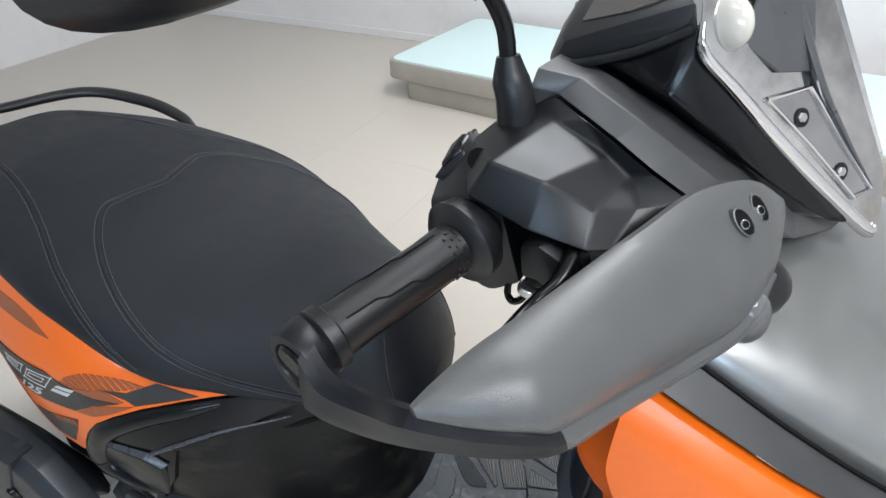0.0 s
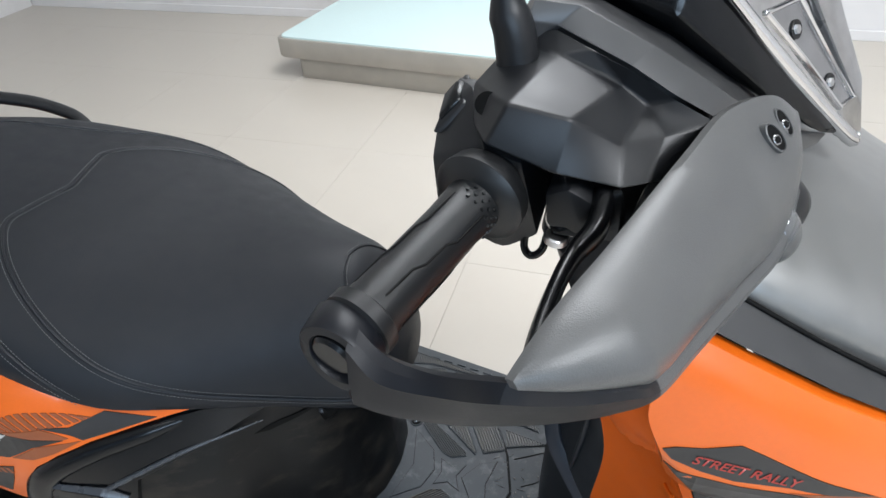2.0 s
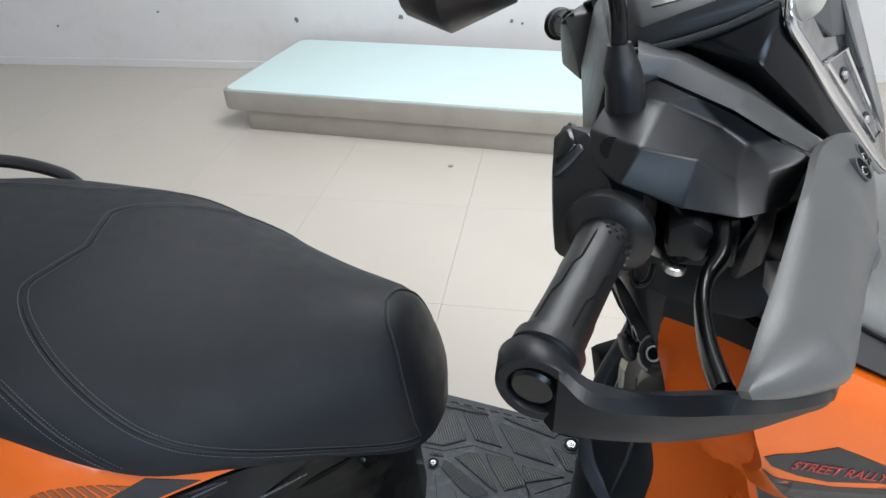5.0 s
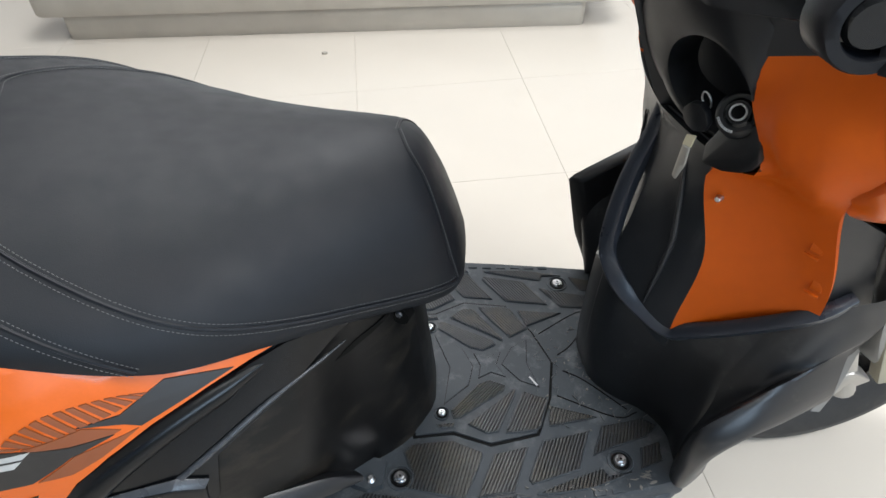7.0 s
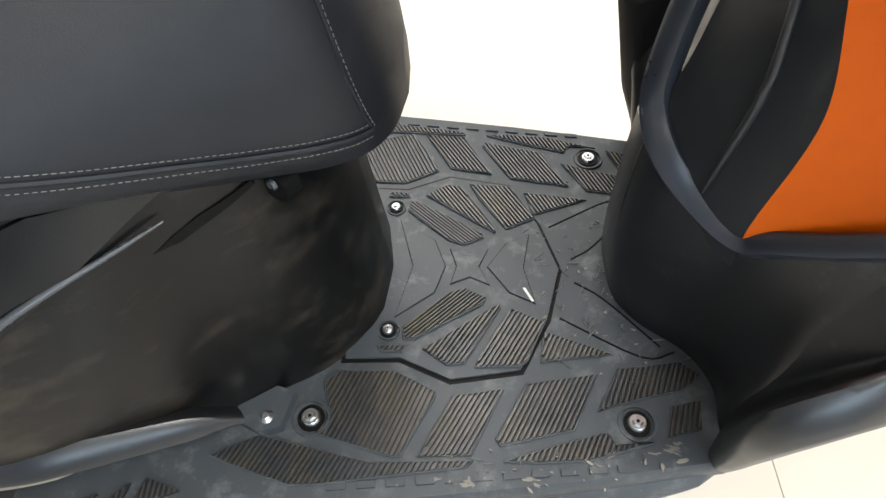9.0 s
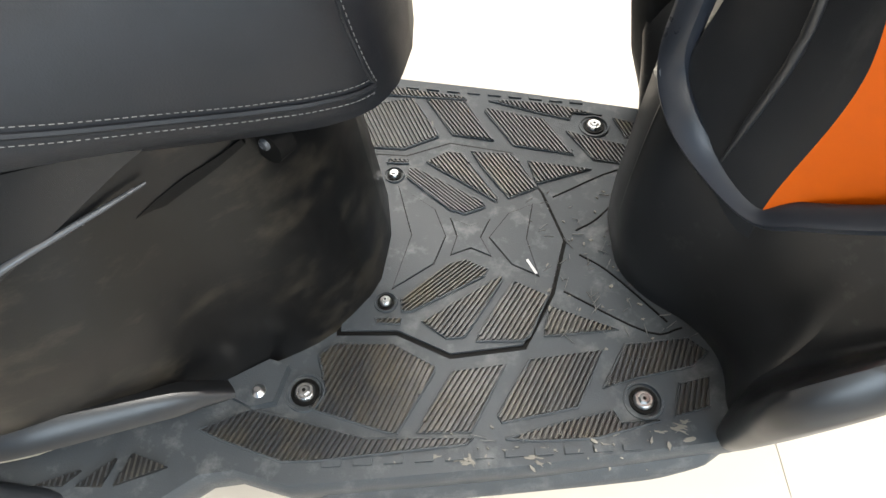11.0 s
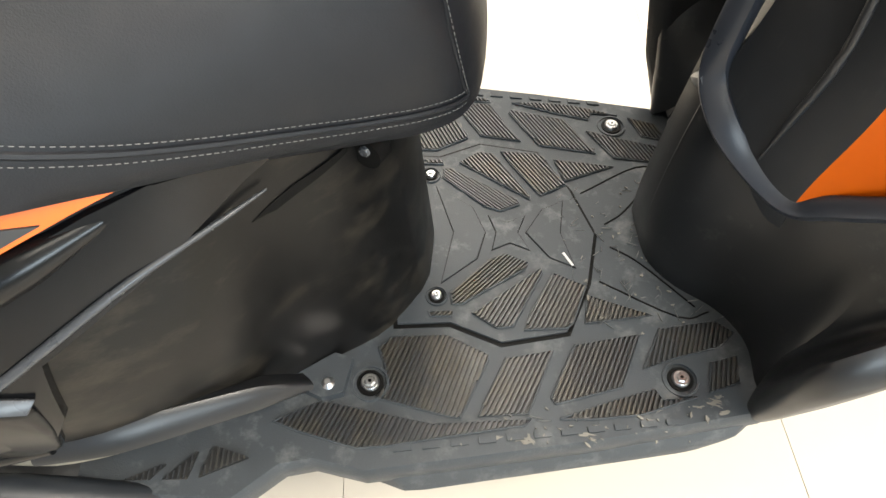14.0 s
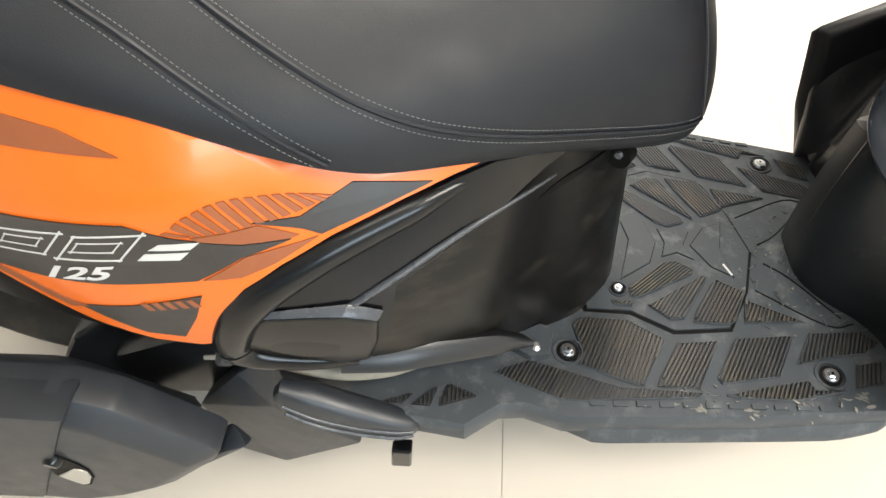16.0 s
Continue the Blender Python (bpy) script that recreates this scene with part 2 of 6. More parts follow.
def shell(points, faces, core, thick, bevel=0.002, segments=2):
    """A moulded plate of a few named corners and the faces between them, thickened towards a point inside it."""
    bm = bmesh.new()
    vs = {k: bm.verts.new(p) for k, p in points.items()}
    for f in faces:
        bm.faces.new([vs[k] for k in f.split()])
    bmesh.ops.recalc_face_normals(bm, faces=bm.faces)
    got = bmesh.ops.extrude_face_region(bm, geom=list(bm.faces))
    core = Vector(core)
    for g in got["geom"]:
        if isinstance(g, bmesh.types.BMVert):
            g.co += (core - g.co).normalized() * thick
    bmesh.ops.recalc_face_normals(bm, faces=bm.faces)
    if bevel:
        bmesh.ops.bevel(bm, geom=list(bm.edges), offset=bevel, segments=segments, affect="EDGES", profile=0.6)
    return bm


def ellipsoid(centre, radii, turn_by=None, rings=10, sides=20):
    turn_by = turn_by or Matrix.Identity(3)
    c = Vector(centre)
    rows = []
    for k in range(rings + 1):
        a = 0.08 + (math.pi - 0.16) * k / rings
        rows.append([c + turn_by @ Vector((radii[0] * math.cos(a), radii[1] * math.sin(a) * math.cos(6.2832 * j / sides), radii[2] * math.sin(a) * math.sin(6.2832 * j / sides))) for j in range(sides)])
    return loft(rows)


def ribbon(points, facing, half, thick, steps=6):
    """A flat moulded band along a smooth path, its broad face turned to the given direction."""
    path = smooth_path(points, steps)
    n0 = Vector(facing).normalized()
    rings = []
    for k, p in enumerate(path):
        d = (path[min(k + 1, len(path) - 1)] - path[max(k - 1, 0)]).normalized()
        w = d.cross(n0).normalized()
        n = w.cross(d).normalized()
        s = k / (len(path) - 1) * (len(half) - 1)
        h = half[int(s)] + (half[min(int(s) + 1, len(half) - 1)] - half[int(s)]) * (s - int(s))
        rings.append([p + w * h * a + n * thick * b for a, b in ((-1, -1), (-1.02, 0.2), (-0.9, 0.75), (-0.55, 0.95), (0.55, 0.95), (0.9, 0.75), (1.02, 0.2), (1, -1))])
    return loft(rings)


def mirrored(points):
    return [(x, -y, z) for x, y, z in points]


def both(points):
    return list(points) + mirrored(points)


def inside(poly, x, z):
    odd = False
    for (x0, z0), (x1, z1) in zip(poly, poly[1:] + poly[:1]):
        if (z0 > z) != (z1 > z) and x < (x1 - x0) * (z - z0) / (z1 - z0) + x0:
            odd = not odd
    return odd


def fill(poly, cell):
    """A flat bmesh (x, z) of the polygon, cut into cells small enough to be laid on a curved face."""
    bm = bmesh.new()
    vs = [bm.verts.new((x, 0, z)) for x, z in poly]
    bm.faces.new(vs)
    for axis, no in ((0, (1, 0, 0)), (2, (0, 0, 1))):
        lo, hi = min(v.co[axis] for v in bm.verts), max(v.co[axis] for v in bm.verts)
        c = (math.floor(lo / cell) + 1) * cell
        while c < hi:
            at = [0, 0, 0]
            at[axis] = c
            bmesh.ops.bisect_plane(bm, geom=list(bm.verts) + list(bm.edges) + list(bm.faces), plane_co=at, plane_no=no, dist=1e-6)
            c += cell
    return bm


def laid(poly, width, lift, thick, side, cell=0.012):
    """A thin film of the given outline (x, z) laid on a side whose half width is given."""
    bm = fill(poly, cell)
    got = bmesh.ops.extrude_face_region(bm, geom=list(bm.faces))
    top = {g for g in got["geom"] if isinstance(g, bmesh.types.BMVert)}
    for v in bm.verts:
        v.co.y = side * (width(v.co.x, v.co.z) + lift - (0 if v in top else thick))
    return bm


def lettering(text, start, end, height, slant, width, lift, side, mat, parent, name="lettering", bold=0.0):
    """Raised text along a line (x, z) of a side."""
    font = bpy.data.curves.new("text", "FONT")
    font.body, font.size, font.extrude, font.offset = text, 1.0, 0.0, bold
    ob = bpy.data.objects.new("text", font)
    me = bpy.data.meshes.new_from_object(ob)
    bm = bmesh.new()
    bm.from_mesh(me)
    bpy.data.objects.remove(ob)
    bpy.data.curves.remove(font)
    xs, ys = [v.co.x for v in bm.verts], [v.co.y for v in bm.verts]
    x0, x1, y1 = min(xs), max(xs), max(ys)
    for v in bm.verts:
        u, w = (v.co.x - x0) / (x1 - x0), v.co.y / y1
        if side > 0:
            u = 1 - u
        x = start[0] + (end[0] - start[0]) * u + slant * w
        z = start[1] + (end[1] - start[1]) * u + height * w
        v.co = (x, side * (width(x, z) + lift), z)
    return part(name, bm, mat, parent, "", 0)


# ---- the room ----
floor_base = part("floor", box(-4.2, 4.2, -4.2, 3.2, -0.14, -0.004), M_GROUT, None, "", 0)
tagged(floor_base, "cream glazed floor tiles with thin dark joints", "floor", kind="structure")
TILE, X0, Y0 = 0.6, -0.276, -0.33
tile_bm = box(0.0004, TILE - 0.0004, 0.0004, TILE - 0.0004, -0.012, 0.0, 0.0004, 1)
tile_mesh = None
for i in range(-7, 8):
    for j in range(-7, 6):
        if tile_mesh is None:
            first = part("tile", tile_bm, M_FLOOR, floor_base, "", 0)
            tile_mesh = first.data
            ob = first
        else:
            ob = new("tile", tile_mesh)
            ob.parent = floor_base
        ob.location = (X0 + i * TILE, Y0 + j * TILE, 0.0)


def wall(name, x0, x1, y0, y1, label):
    return tagged(part(name, box(x0, x1, y0, y1, 0.0, 3.0), M_WALL, None, "", 0), label, "wall", kind="structure")


wall("wall_north", -4.2, 4.2, 3.02, 3.17, "scuffed white painted wall behind the platform")
wall("wall_west", -4.2, -4.05, -4.2, 3.01, "shaded white painted side wall")
wall("wall_south", -4.2, -2.6, -4.35, -4.2, "plain white painted wall beside the shop opening")
wall("wall_southeast", 3.0, 4.2, -4.35, -4.2, "plain white painted wall beside the shop opening")
lintel = part("wall_lintel", box(-2.59, 2.99, -4.35, -4.2, 2.6, 3.0), M_WALL, None, "", 0)
tagged(lintel, "plain white wall above the shop opening", "wall", kind="structure")
outside = part("ground", box(-30, 30, -40, -4.36, -0.1, -0.01), M_GROUT, None, "", 0)
tagged(outside, "plain pale paved ground outside the shop", "ground", kind="structure")
wall("wall_east", 4.05, 4.2, -4.2, 3.01, "plain white painted wall")
tagged(part("ceiling", box(-4.2, 4.2, -4.35, 3.17, 3.001, 3.1), M_CEIL, None, "", 0), "plain white ceiling", "ceiling", kind="structure")
tagged(part("baseboard", box(-4.04, 4.04, 3.008, 3.019, 0.0, 0.05, 0.002, 1), M_WALL, None, "", 0), "low painted strip along the wall foot", "baseboard", kind="structure")

# chipped marks in the wall paint
rnd = random.Random(4)
marks = bmesh.new()
for x, z, r in ((-1.5, 0.30, 0.014), (-0.87, 0.32, 0.014), (-2.38, 0.34, 0.009), (-0.52, 0.38, 0.008), (-0.24, 0.30, 0.011), (-0.18, 0.29, 0.008), (1.2, 0.3, 0.02), (1.36, 0.22, 0.016), (1.1, 0.42, 0.018), (-0.64, 0.28, 0.008), (-3.1, 0.25, 0.008)):
    ring = [(x + r * (0.6 + 0.7 * rnd.random()) * math.cos(k * 0.6283), 3.0195, z + r * (0.6 + 0.7 * rnd.random()) * math.sin(k * 0.6283)) for k in range(10)]
    loft([[(px, 3.0195, pz) for px, _, pz in ring], [(px, 3.017, pz) for px, _, pz in ring]], bm=marks)
tagged(part("wall_chips", marks, M_SPOT, None, "", 0), "small chipped marks in the wall paint", "wall marks", kind="stuff")

# low platform
platform = thing("display_platform", "low platform with mint top and brushed pale metal sides", "platform", (-0.35, 2.42, 0))
turn = Matrix.Translation((-0.35, 2.42, 0)) @ Matrix.Rotation(radians(-6), 4, "Z")


def slab(sx, sy, z0, z1, r, bevel, chamfer=6):
    ring = []
    for cx, cy, a0 in ((sx - r, sy - r, 0), (-sx + r, sy - r, 90), (-sx + r, -sy + r, 180), (sx - r, -sy + r, 270)):
        for k in range(chamfer + 1):
            a = radians(a0 + 90 * k / chamfer)
            ring.append((cx + r * math.cos(a), cy + r * math.sin(a)))
    rings = []
    for s, z in ((1 - bevel / sx, z0), (1, z0 + bevel), (1, z1 - bevel), (1 - bevel / sx, z1)):
        rings.append([turn @ Vector((x * s, y * s, z)) for x, y in ring])
    return loft(rings)


part("plinth", slab(1.08, 0.415, 0.0, 0.11, 0.03, 0.003), M_BLADE, platform)
part("side_frame", slab(1.18, 0.44, 0.105, 0.196, 0.05, 0.006), M_BLADE, platform, "brushed pale metal edge")
part("top_panel", slab(1.165, 0.425, 0.19, 0.203, 0.05, 0.004), M_MINT, platform, "pale mint laminate top")
pebble = part("floor_chip", hull([(-0.396 + 0.012 * math.cos(k), 1.80 + 0.009 * math.sin(k), z) for k in range(6) for z in (0.0, 0.008)], 0.001, 1), M_BLADE)
tagged(pebble, "small pale chip lying on the floor", "chip")

# ---- scooter: shared shapes ----
scooter = thing("scooter", "orange and black motor scooter with hand guards parked upright", "scooter", (0, 0, 0))


def mat_z(x):
    return 0.2655 - 0.09 * x


WX = (-1.05, -0.9, -0.75, -0.6, -0.52, -0.42, -0.31, -0.25, -0.2, -0.17, -0.15, -0.143)
W_TOP = (0.12, 0.19, 0.245, 0.268, 0.262, 0.222, 0.178, 0.145, 0.115, 0.085, 0.045, 0.0)
W_MID = (0.12, 0.19, 0.25, 0.279, 0.277, 0.266, 0.213, 0.150, 0.12, 0.088, 0.05, 0.0)
W_LOW = (0.12, 0.19, 0.22, 0.235, 0.24, 0.230, 0.187, 0.152, 0.123, 0.09, 0.055, 0.0)


def half_width(x, z):
    """Half the width of the body under the seat."""
    z = max(0.27, min(0.72, z))
    a, b, c = hermite(WX, W_LOW, x), hermite(WX, W_MID, x), hermite(WX, W_TOP, x)
    u, v, w = z - 0.29, z - 0.45, z - 0.60
    shoulder = 0.0105 * math.exp(-((z - 0.618) / 0.036) ** 2) * max(0.0, min(1.0, (-0.44 - x) / 0.10))
    return a * v * w / (0.16 * 0.31) - b * u * w / (0.16 * 0.15) + c * u * v / (0.31 * 0.15) + shoulder


SX = (-1.02, -0.95, -0.8, -0.66, -0.56, -0.48, -0.41, -0.325, -0.24, -0.18, -0.15, -0.125, -0.108, -0.10)
S_TOP = (0.775, 0.796, 0.796, 0.775, 0.759, 0.742, 0.728, 0.718, 0.716, 0.713, 0.700, 0.655, 0.605, 0.575)
S_LOW = (0.76, 0.745, 0.728, 0.705, 0.684, 0.650, 0.620, 0.597, 0.575, 0.560, 0.554, 0.551, 0.550, 0.550)
S_WID = (0.06, 0.14, 0.20, 0.235, 0.247, 0.244, 0.232, 0.194, 0.150, 0.122, 0.108, 0.090, 0.060, 0.018)


def seat_point(x, u, lift=0.0):
    """A point of the seat cover; u runs from the right lower edge (0) over the top (0.5) to the left one (1)."""
    zt, zb, w = hermite(SX, S_TOP, x) + lift, hermite(SX, S_LOW, x), hermite(SX, S_WID, x) + lift
    a = math.pi * u
    c, s = math.cos(a), math.sin(a)
    n = 2 / 2.15
    return Vector((x, -w * math.copysign(abs(c) ** n, c), zb + (zt - zb) * abs(s) ** n))


def seat():
    xs = [SX[0] + (SX[-1] - SX[0]) * k / 60 for k in range(54)] + [-0.18 + 0.08 * math.sin(math.pi / 2 * k / 14) for k in range(1, 15)]
    xs = sorted(set(round(x, 4) for x in xs))
    rings = []
    for x in xs:
        ring = [seat_point(x, k / 40) for k in range(41)]
        low, deep = hermite(SX, S_LOW, x), 0.014 + 0.004 * max(0.0, min(1.0, (x + 0.36) / 0.1))
        tuck = 0.9
        ring += [Vector((x, ring[-1].y * tuck, low - deep)), Vector((x, ring[0].y * tuck, low - deep))]
        rings.append(ring)
    ob = part("seat", loft(rings), M_SEAT, scooter, "black vinyl saddle with grey double stitching", 60)
    seams = {
        "side": [(-0.1195, 0.018), (-0.15, 0.020), (-0.2, 0.024), (-0.27, 0.038), (-0.34, 0.074), (-0.40, 0.134), (-0.46, 0.199), (-0.52, 0.264), (-0.575, 0.335), (-0.6, 0.385), (-0.595, 0.43), (-0.58, 0.5)],
        "rear": [(-0.425, 0.012), (-0.48, 0.082), (-0.56, 0.182), (-0.65, 0.262), (-0.75, 0.312), (-0.9, 0.335)],
        "nose": [(-0.172, 0.5), (-0.165, 0.42), (-0.15, 0.33), (-0.135, 0.2), (-0.1195, 0.018)],
    }
    for name, knots in seams.items():
        for flip in (0, 1):
            ks = [(x, 1 - u if flip else u) for x, u in knots]
            fine = smooth_path([(x, u, 0) for x, u in ks], 14)
            line = [seat_point(p.x, p.y, 0.0004) for p in fine]
            part("piping", tube(line, 0.0022 if name != "nose" else 0.0012, 6, 1, smooth=False), M_SEAT, ob)
            bm = bmesh.new()
            dense = smooth_path([(x, u, 0) for x, u in ks], 160)
            offs = (-0.0054, 0.0054) if name != "nose" else (0.003,)
            for off in offs:
                run, last, on = 0.0, None, []
                for k, p in enumerate(dense):
                    q = dense[min(k + 1, len(dense) - 1)] if k + 1 < len(dense) else dense[k - 1]
                    a, b = seat_point(p.x, p.y, 0.0012), seat_point(q.x, q.y, 0.0012)
                    d = (b - a)
                    if d.length < 1e-7:
                        continue
                    nrm = (seat_point(p.x, min(1, p.y + 0.01), 0) - seat_point(p.x, max(0, p.y - 0.01), 0)).cross(seat_point(p.x + 0.002, p.y, 0) - seat_point(p.x - 0.002, p.y, 0)).normalized()
                    pt = a + d.cross(nrm).normalized() * off
                    if last is not None:
                        run += (pt - last).length
                    last = pt
                    if run % 0.0042 < 0.0029:
                        on.append(pt)
                    elif len(on) > 1:
                        tube([on[0], on[-1]], 0.00036, 4, 1, bm=bm, smooth=False)
                        on = []
            tagged(part("stitching", bm, M_THREAD, ob, "pale grey thread", 0), kind="stuff")


seat()


def core():
    """The dark body below the seat, standing on the floorboard."""
    rings = []
    xs = [-1.0 + 0.015 * k for k in range(57)] + [-0.158, -0.15, -0.1455, -0.1432]
    for k in range(15):
        u = k / 14
        right = []
        for x in xs:
            low = mat_z(x) - 0.01 if x > -0.29 else 0.285 + 0.16 * min(1, (-0.29 - x) / 0.2)
            z = low + (hermite(SX, S_LOW, x) + 0.005 - low) * u
            lean = -0.02 * u * max(0.0, min(1.0, (x + 0.3) / 0.15))
            right.append((x + lean, -half_width(x, z) + 0.006 * max(0.0, min(1.0, (-0.27 - x) / 0.08)), z))
        rings.append(right + [(x, -y, z) for x, y, z in reversed(right)])
    part("centre_cover", loft(rings), M_DIRTY, scooter, "dusty black plastic cover below the seat nose", 50)


core()


def side_sheet(poly, lift, thick, cell=0.02, side=-1):
    """A panel of the given outline (x, z) laid on the body's side."""
    bm = fill(poly, cell)
    got = bmesh.ops.extrude_face_region(bm, geom=list(bm.faces))
    new_verts = {g for g in got["geom"] if isinstance(g, bmesh.types.BMVert)}
    for v in bm.verts:
        w = half_width(v.co.x, v.co.z) + lift - (0 if v in new_verts else thick)
        v.co.y = side * w
    return bm


SEAT_EDGE = [(-0.305, 0.596), (-0.36, 0.608), (-0.41, 0.620), (-0.45, 0.634), (-0.49, 0.656), (-0.54, 0.683), (-0.62, 0.702), (-0.72, 0.718), (-0.85, 0.736), (-0.97, 0.75)]
COVER_EDGE = [(-0.34, 0.590), (-0.38, 0.581), (-0.43, 0.567), (-0.47, 0.551), (-0.502, 0.532), (-0.525, 0.507), (-0.541, 0.478), (-0.549, 0.453)]
TAIL_EDGE = [(-0.562, 0.450), (-0.60, 0.458), (-0.65, 0.482), (-0.70, 0.512), (-0.8, 0.575), (-0.97, 0.68)]
for side, word in ((-1, "right"), (1, "left")):
    panel = part("side_panel", side_sheet(SEAT_EDGE[::-1] + COVER_EDGE + TAIL_EDGE, 0.005, 0.012, side=side), M_ORANGE, scooter, "glossy orange side panel with dark decals", 60)
    films = (
        (M_DECAL, [(-0.80, 0.616), (-0.72, 0.6145), (-0.6664, 0.6125), (-0.569, 0.6077), (-0.5458, 0.596), (-0.5328, 0.5905), (-0.4928, 0.5772), (-0.4593, 0.5725), (-0.495, 0.5659), (-0.5347, 0.5448), (-0.60, 0.541), (-0.6565, 0.5392), (-0.7091, 0.541), (-0.80, 0.59)]),
        (M_DECAL_MID, [(-0.5263, 0.5916), (-0.4805, 0.5915), (-0.4532, 0.5745), (-0.4593, 0.5735), (-0.4928, 0.5785), (-0.5211, 0.5875)]),
        (M_DECAL_MID, [(-0.492, 0.5659), (-0.4400, 0.5693), (-0.4735, 0.5545), (-0.50, 0.5458), (-0.5300, 0.5448)]),
        (M_DECAL, [(-0.4127, 0.6027), (-0.3540, 0.5900), (-0.4373, 0.5705), (-0.4498, 0.5784), (-0.4829, 0.5944), (-0.4513, 0.5882)]),
        (M_DECAL, [(-0.6498, 0.5062), (-0.60, 0.513), (-0.5370, 0.5265), (-0.5500, 0.498), (-0.5704, 0.4668), (-0.6024, 0.4725)]),
        (M_DECAL_MID, [(-0.80, 0.70), (-0.6338, 0.6797), (-0.5976, 0.672), (-0.5589, 0.6545), (-0.6417, 0.6608), (-0.80, 0.672)]),
        (M_DECAL_MID, [(-0.76, 0.556), (-0.70, 0.534), (-0.655, 0.510), (-0.64, 0.5065), (-0.66, 0.501), (-0.70, 0.523), (-0.76, 0.551)]),
    )
    for mat, poly in films:
        part("decal", laid(poly, half_width, 0.0062, 0.0015, side), mat, panel, "", 0)
    for k in range(13):
        u = k / 13
        xa, xb = -0.541 + 0.112 * u, -0.541 + 0.112 * (u + 0.045)
        top = lambda x: hermite((-0.541, -0.5238, -0.497, -0.4683, -0.4317), (0.5983, 0.6101, 0.6186, 0.6128, 0.5998), x)
        low = lambda x: hermite((-0.541, -0.5159, -0.4863, -0.4669, -0.4271), (0.594, 0.5926, 0.5925, 0.592, 0.5955), x)
        shift = 0.010
        part("decal_stripe", laid([(xa + shift, low(xa + shift)), (xb + shift, low(xb + shift)), (xb - 0.004, top(xb)), (xa - 0.004, top(xa))], half_width, 0.0061, 0.0014, side), M_DECAL_MID, panel, "", 0)
    for k in range(5):
        x = -0.592 + 0.010 * k
        part("decal_stripe", laid([(x + 0.006, 0.508 + 0.12 * (x + 0.592)), (x + 0.011, 0.509 + 0.12 * (x + 0.592)), (x + 0.006, 0.518 + 0.12 * (x + 0.592)), (x + 0.001, 0.517 + 0.12 * (x + 0.592))], half_width, 0.0068, 0.001, side), M_DECAL_MID, panel, "", 0)
    for poly in ([(-0.5503, 0.5877), (-0.5208, 0.587), (-0.5292, 0.5804), (-0.5602, 0.5814)], [(-0.5646, 0.5771), (-0.5313, 0.5773), (-0.5403, 0.5695), (-0.5727, 0.5698)]):
        part("silver_bar", laid(poly, half_width, 0.0068, 0.001, side), M_WHITE, panel, "", 0)

    def outline(poly, w):
        """Silver edge strips round a slanted mark."""
        for (xa, za), (xb, zb) in zip(poly, poly[1:] + poly[:1]):
            d = Vector((xb - xa, zb - za)).normalized() * w
            nrm = Vector((-d.y, d.x))
            part("silver_edge", laid([(xa - d.x, za - d.y), (xb + d.x, zb + d.y), (xb + d.x + nrm.x, zb + d.y + nrm.y), (xa - d.x + nrm.x, za - d.y + nrm.y)], half_width, 0.0068, 0.001, side), M_WHITE, panel, "", 0)

    for x0, x1 in ((-0.700, -0.648), (-0.640, -0.586)):
        outline([(x0, 0.566), (x1, 0.569), (x1 + 0.030, 0.600), (x0 + 0.030, 0.597)], 0.0015)
        outline([(x0 + 0.017, 0.5765), (x1 - 0.002, 0.5785), (x1 + 0.010, 0.591), (x0 + 0.029, 0.589)], 0.0010)
    lettering("125", (-0.660, 0.5410), (-0.606, 0.5470), 0.0165, 0.014, half_width, 0.0068, side, M_WHITE, panel, bold=0.03)
    lower = [(x + 0.004, z - 0.006) for x, z in COVER_EDGE]
    cover = part("side_cover", side_sheet([(-0.235, 0.572), (-0.305, 0.588)] + lower + [(-0.55, 0.425), (-0.53, 0.408), (-0.48, 0.400), (-0.42, 0.412), (-0.395, 0.45), (-0.385, 0.505), (-0.33, 0.530)], 0.001, 0.009, side=side), M_GLOSS, scooter, "satin black lower side cover", 50)
    edge = [(x + 0.009, side * (half_width(x + 0.009, z - 0.015) - 0.006), z - 0.015) for x, z in COVER_EDGE]
    edge += [(x, side * (half_width(x, z) - 0.006), z) for x, z in ((-0.535, 0.420), (-0.515, 0.408), (-0.475, 0.400), (-0.43, 0.398))]
    part("cover_edge", tube(edge, [0.006, 0.013, 0.015, 0.017, 0.019, 0.020, 0.020, 0.019, 0.018, 0.016, 0.013, 0.008], 18, 4), M_GLOSS, cover, "rounded glossy edge", 60)
    part("fin", hull([(x, side * y, z) for x, y, z in ((-0.4926, 0.2815, 0.4935), (-0.4289, 0.2735, 0.4905), (-0.402, 0.2675, 0.4770), (-0.405, 0.2670, 0.440), (-0.415, 0.2665, 0.405), (-0.449, 0.2695, 0.394), (-0.491, 0.2740, 0.402), (-0.534, 0.2775, 0.424), (-0.544, 0.2800, 0.450), (-0.50, 0.235, 0.490), (-0.430, 0.235, 0.490), (-0.40, 0.225, 0.476), (-0.43, 0.225, 0.395), (-0.53, 0.225, 0.42))], 0.006, 3), M_GLOSS, cover, "satin black step with a painted sheen on top", 45)
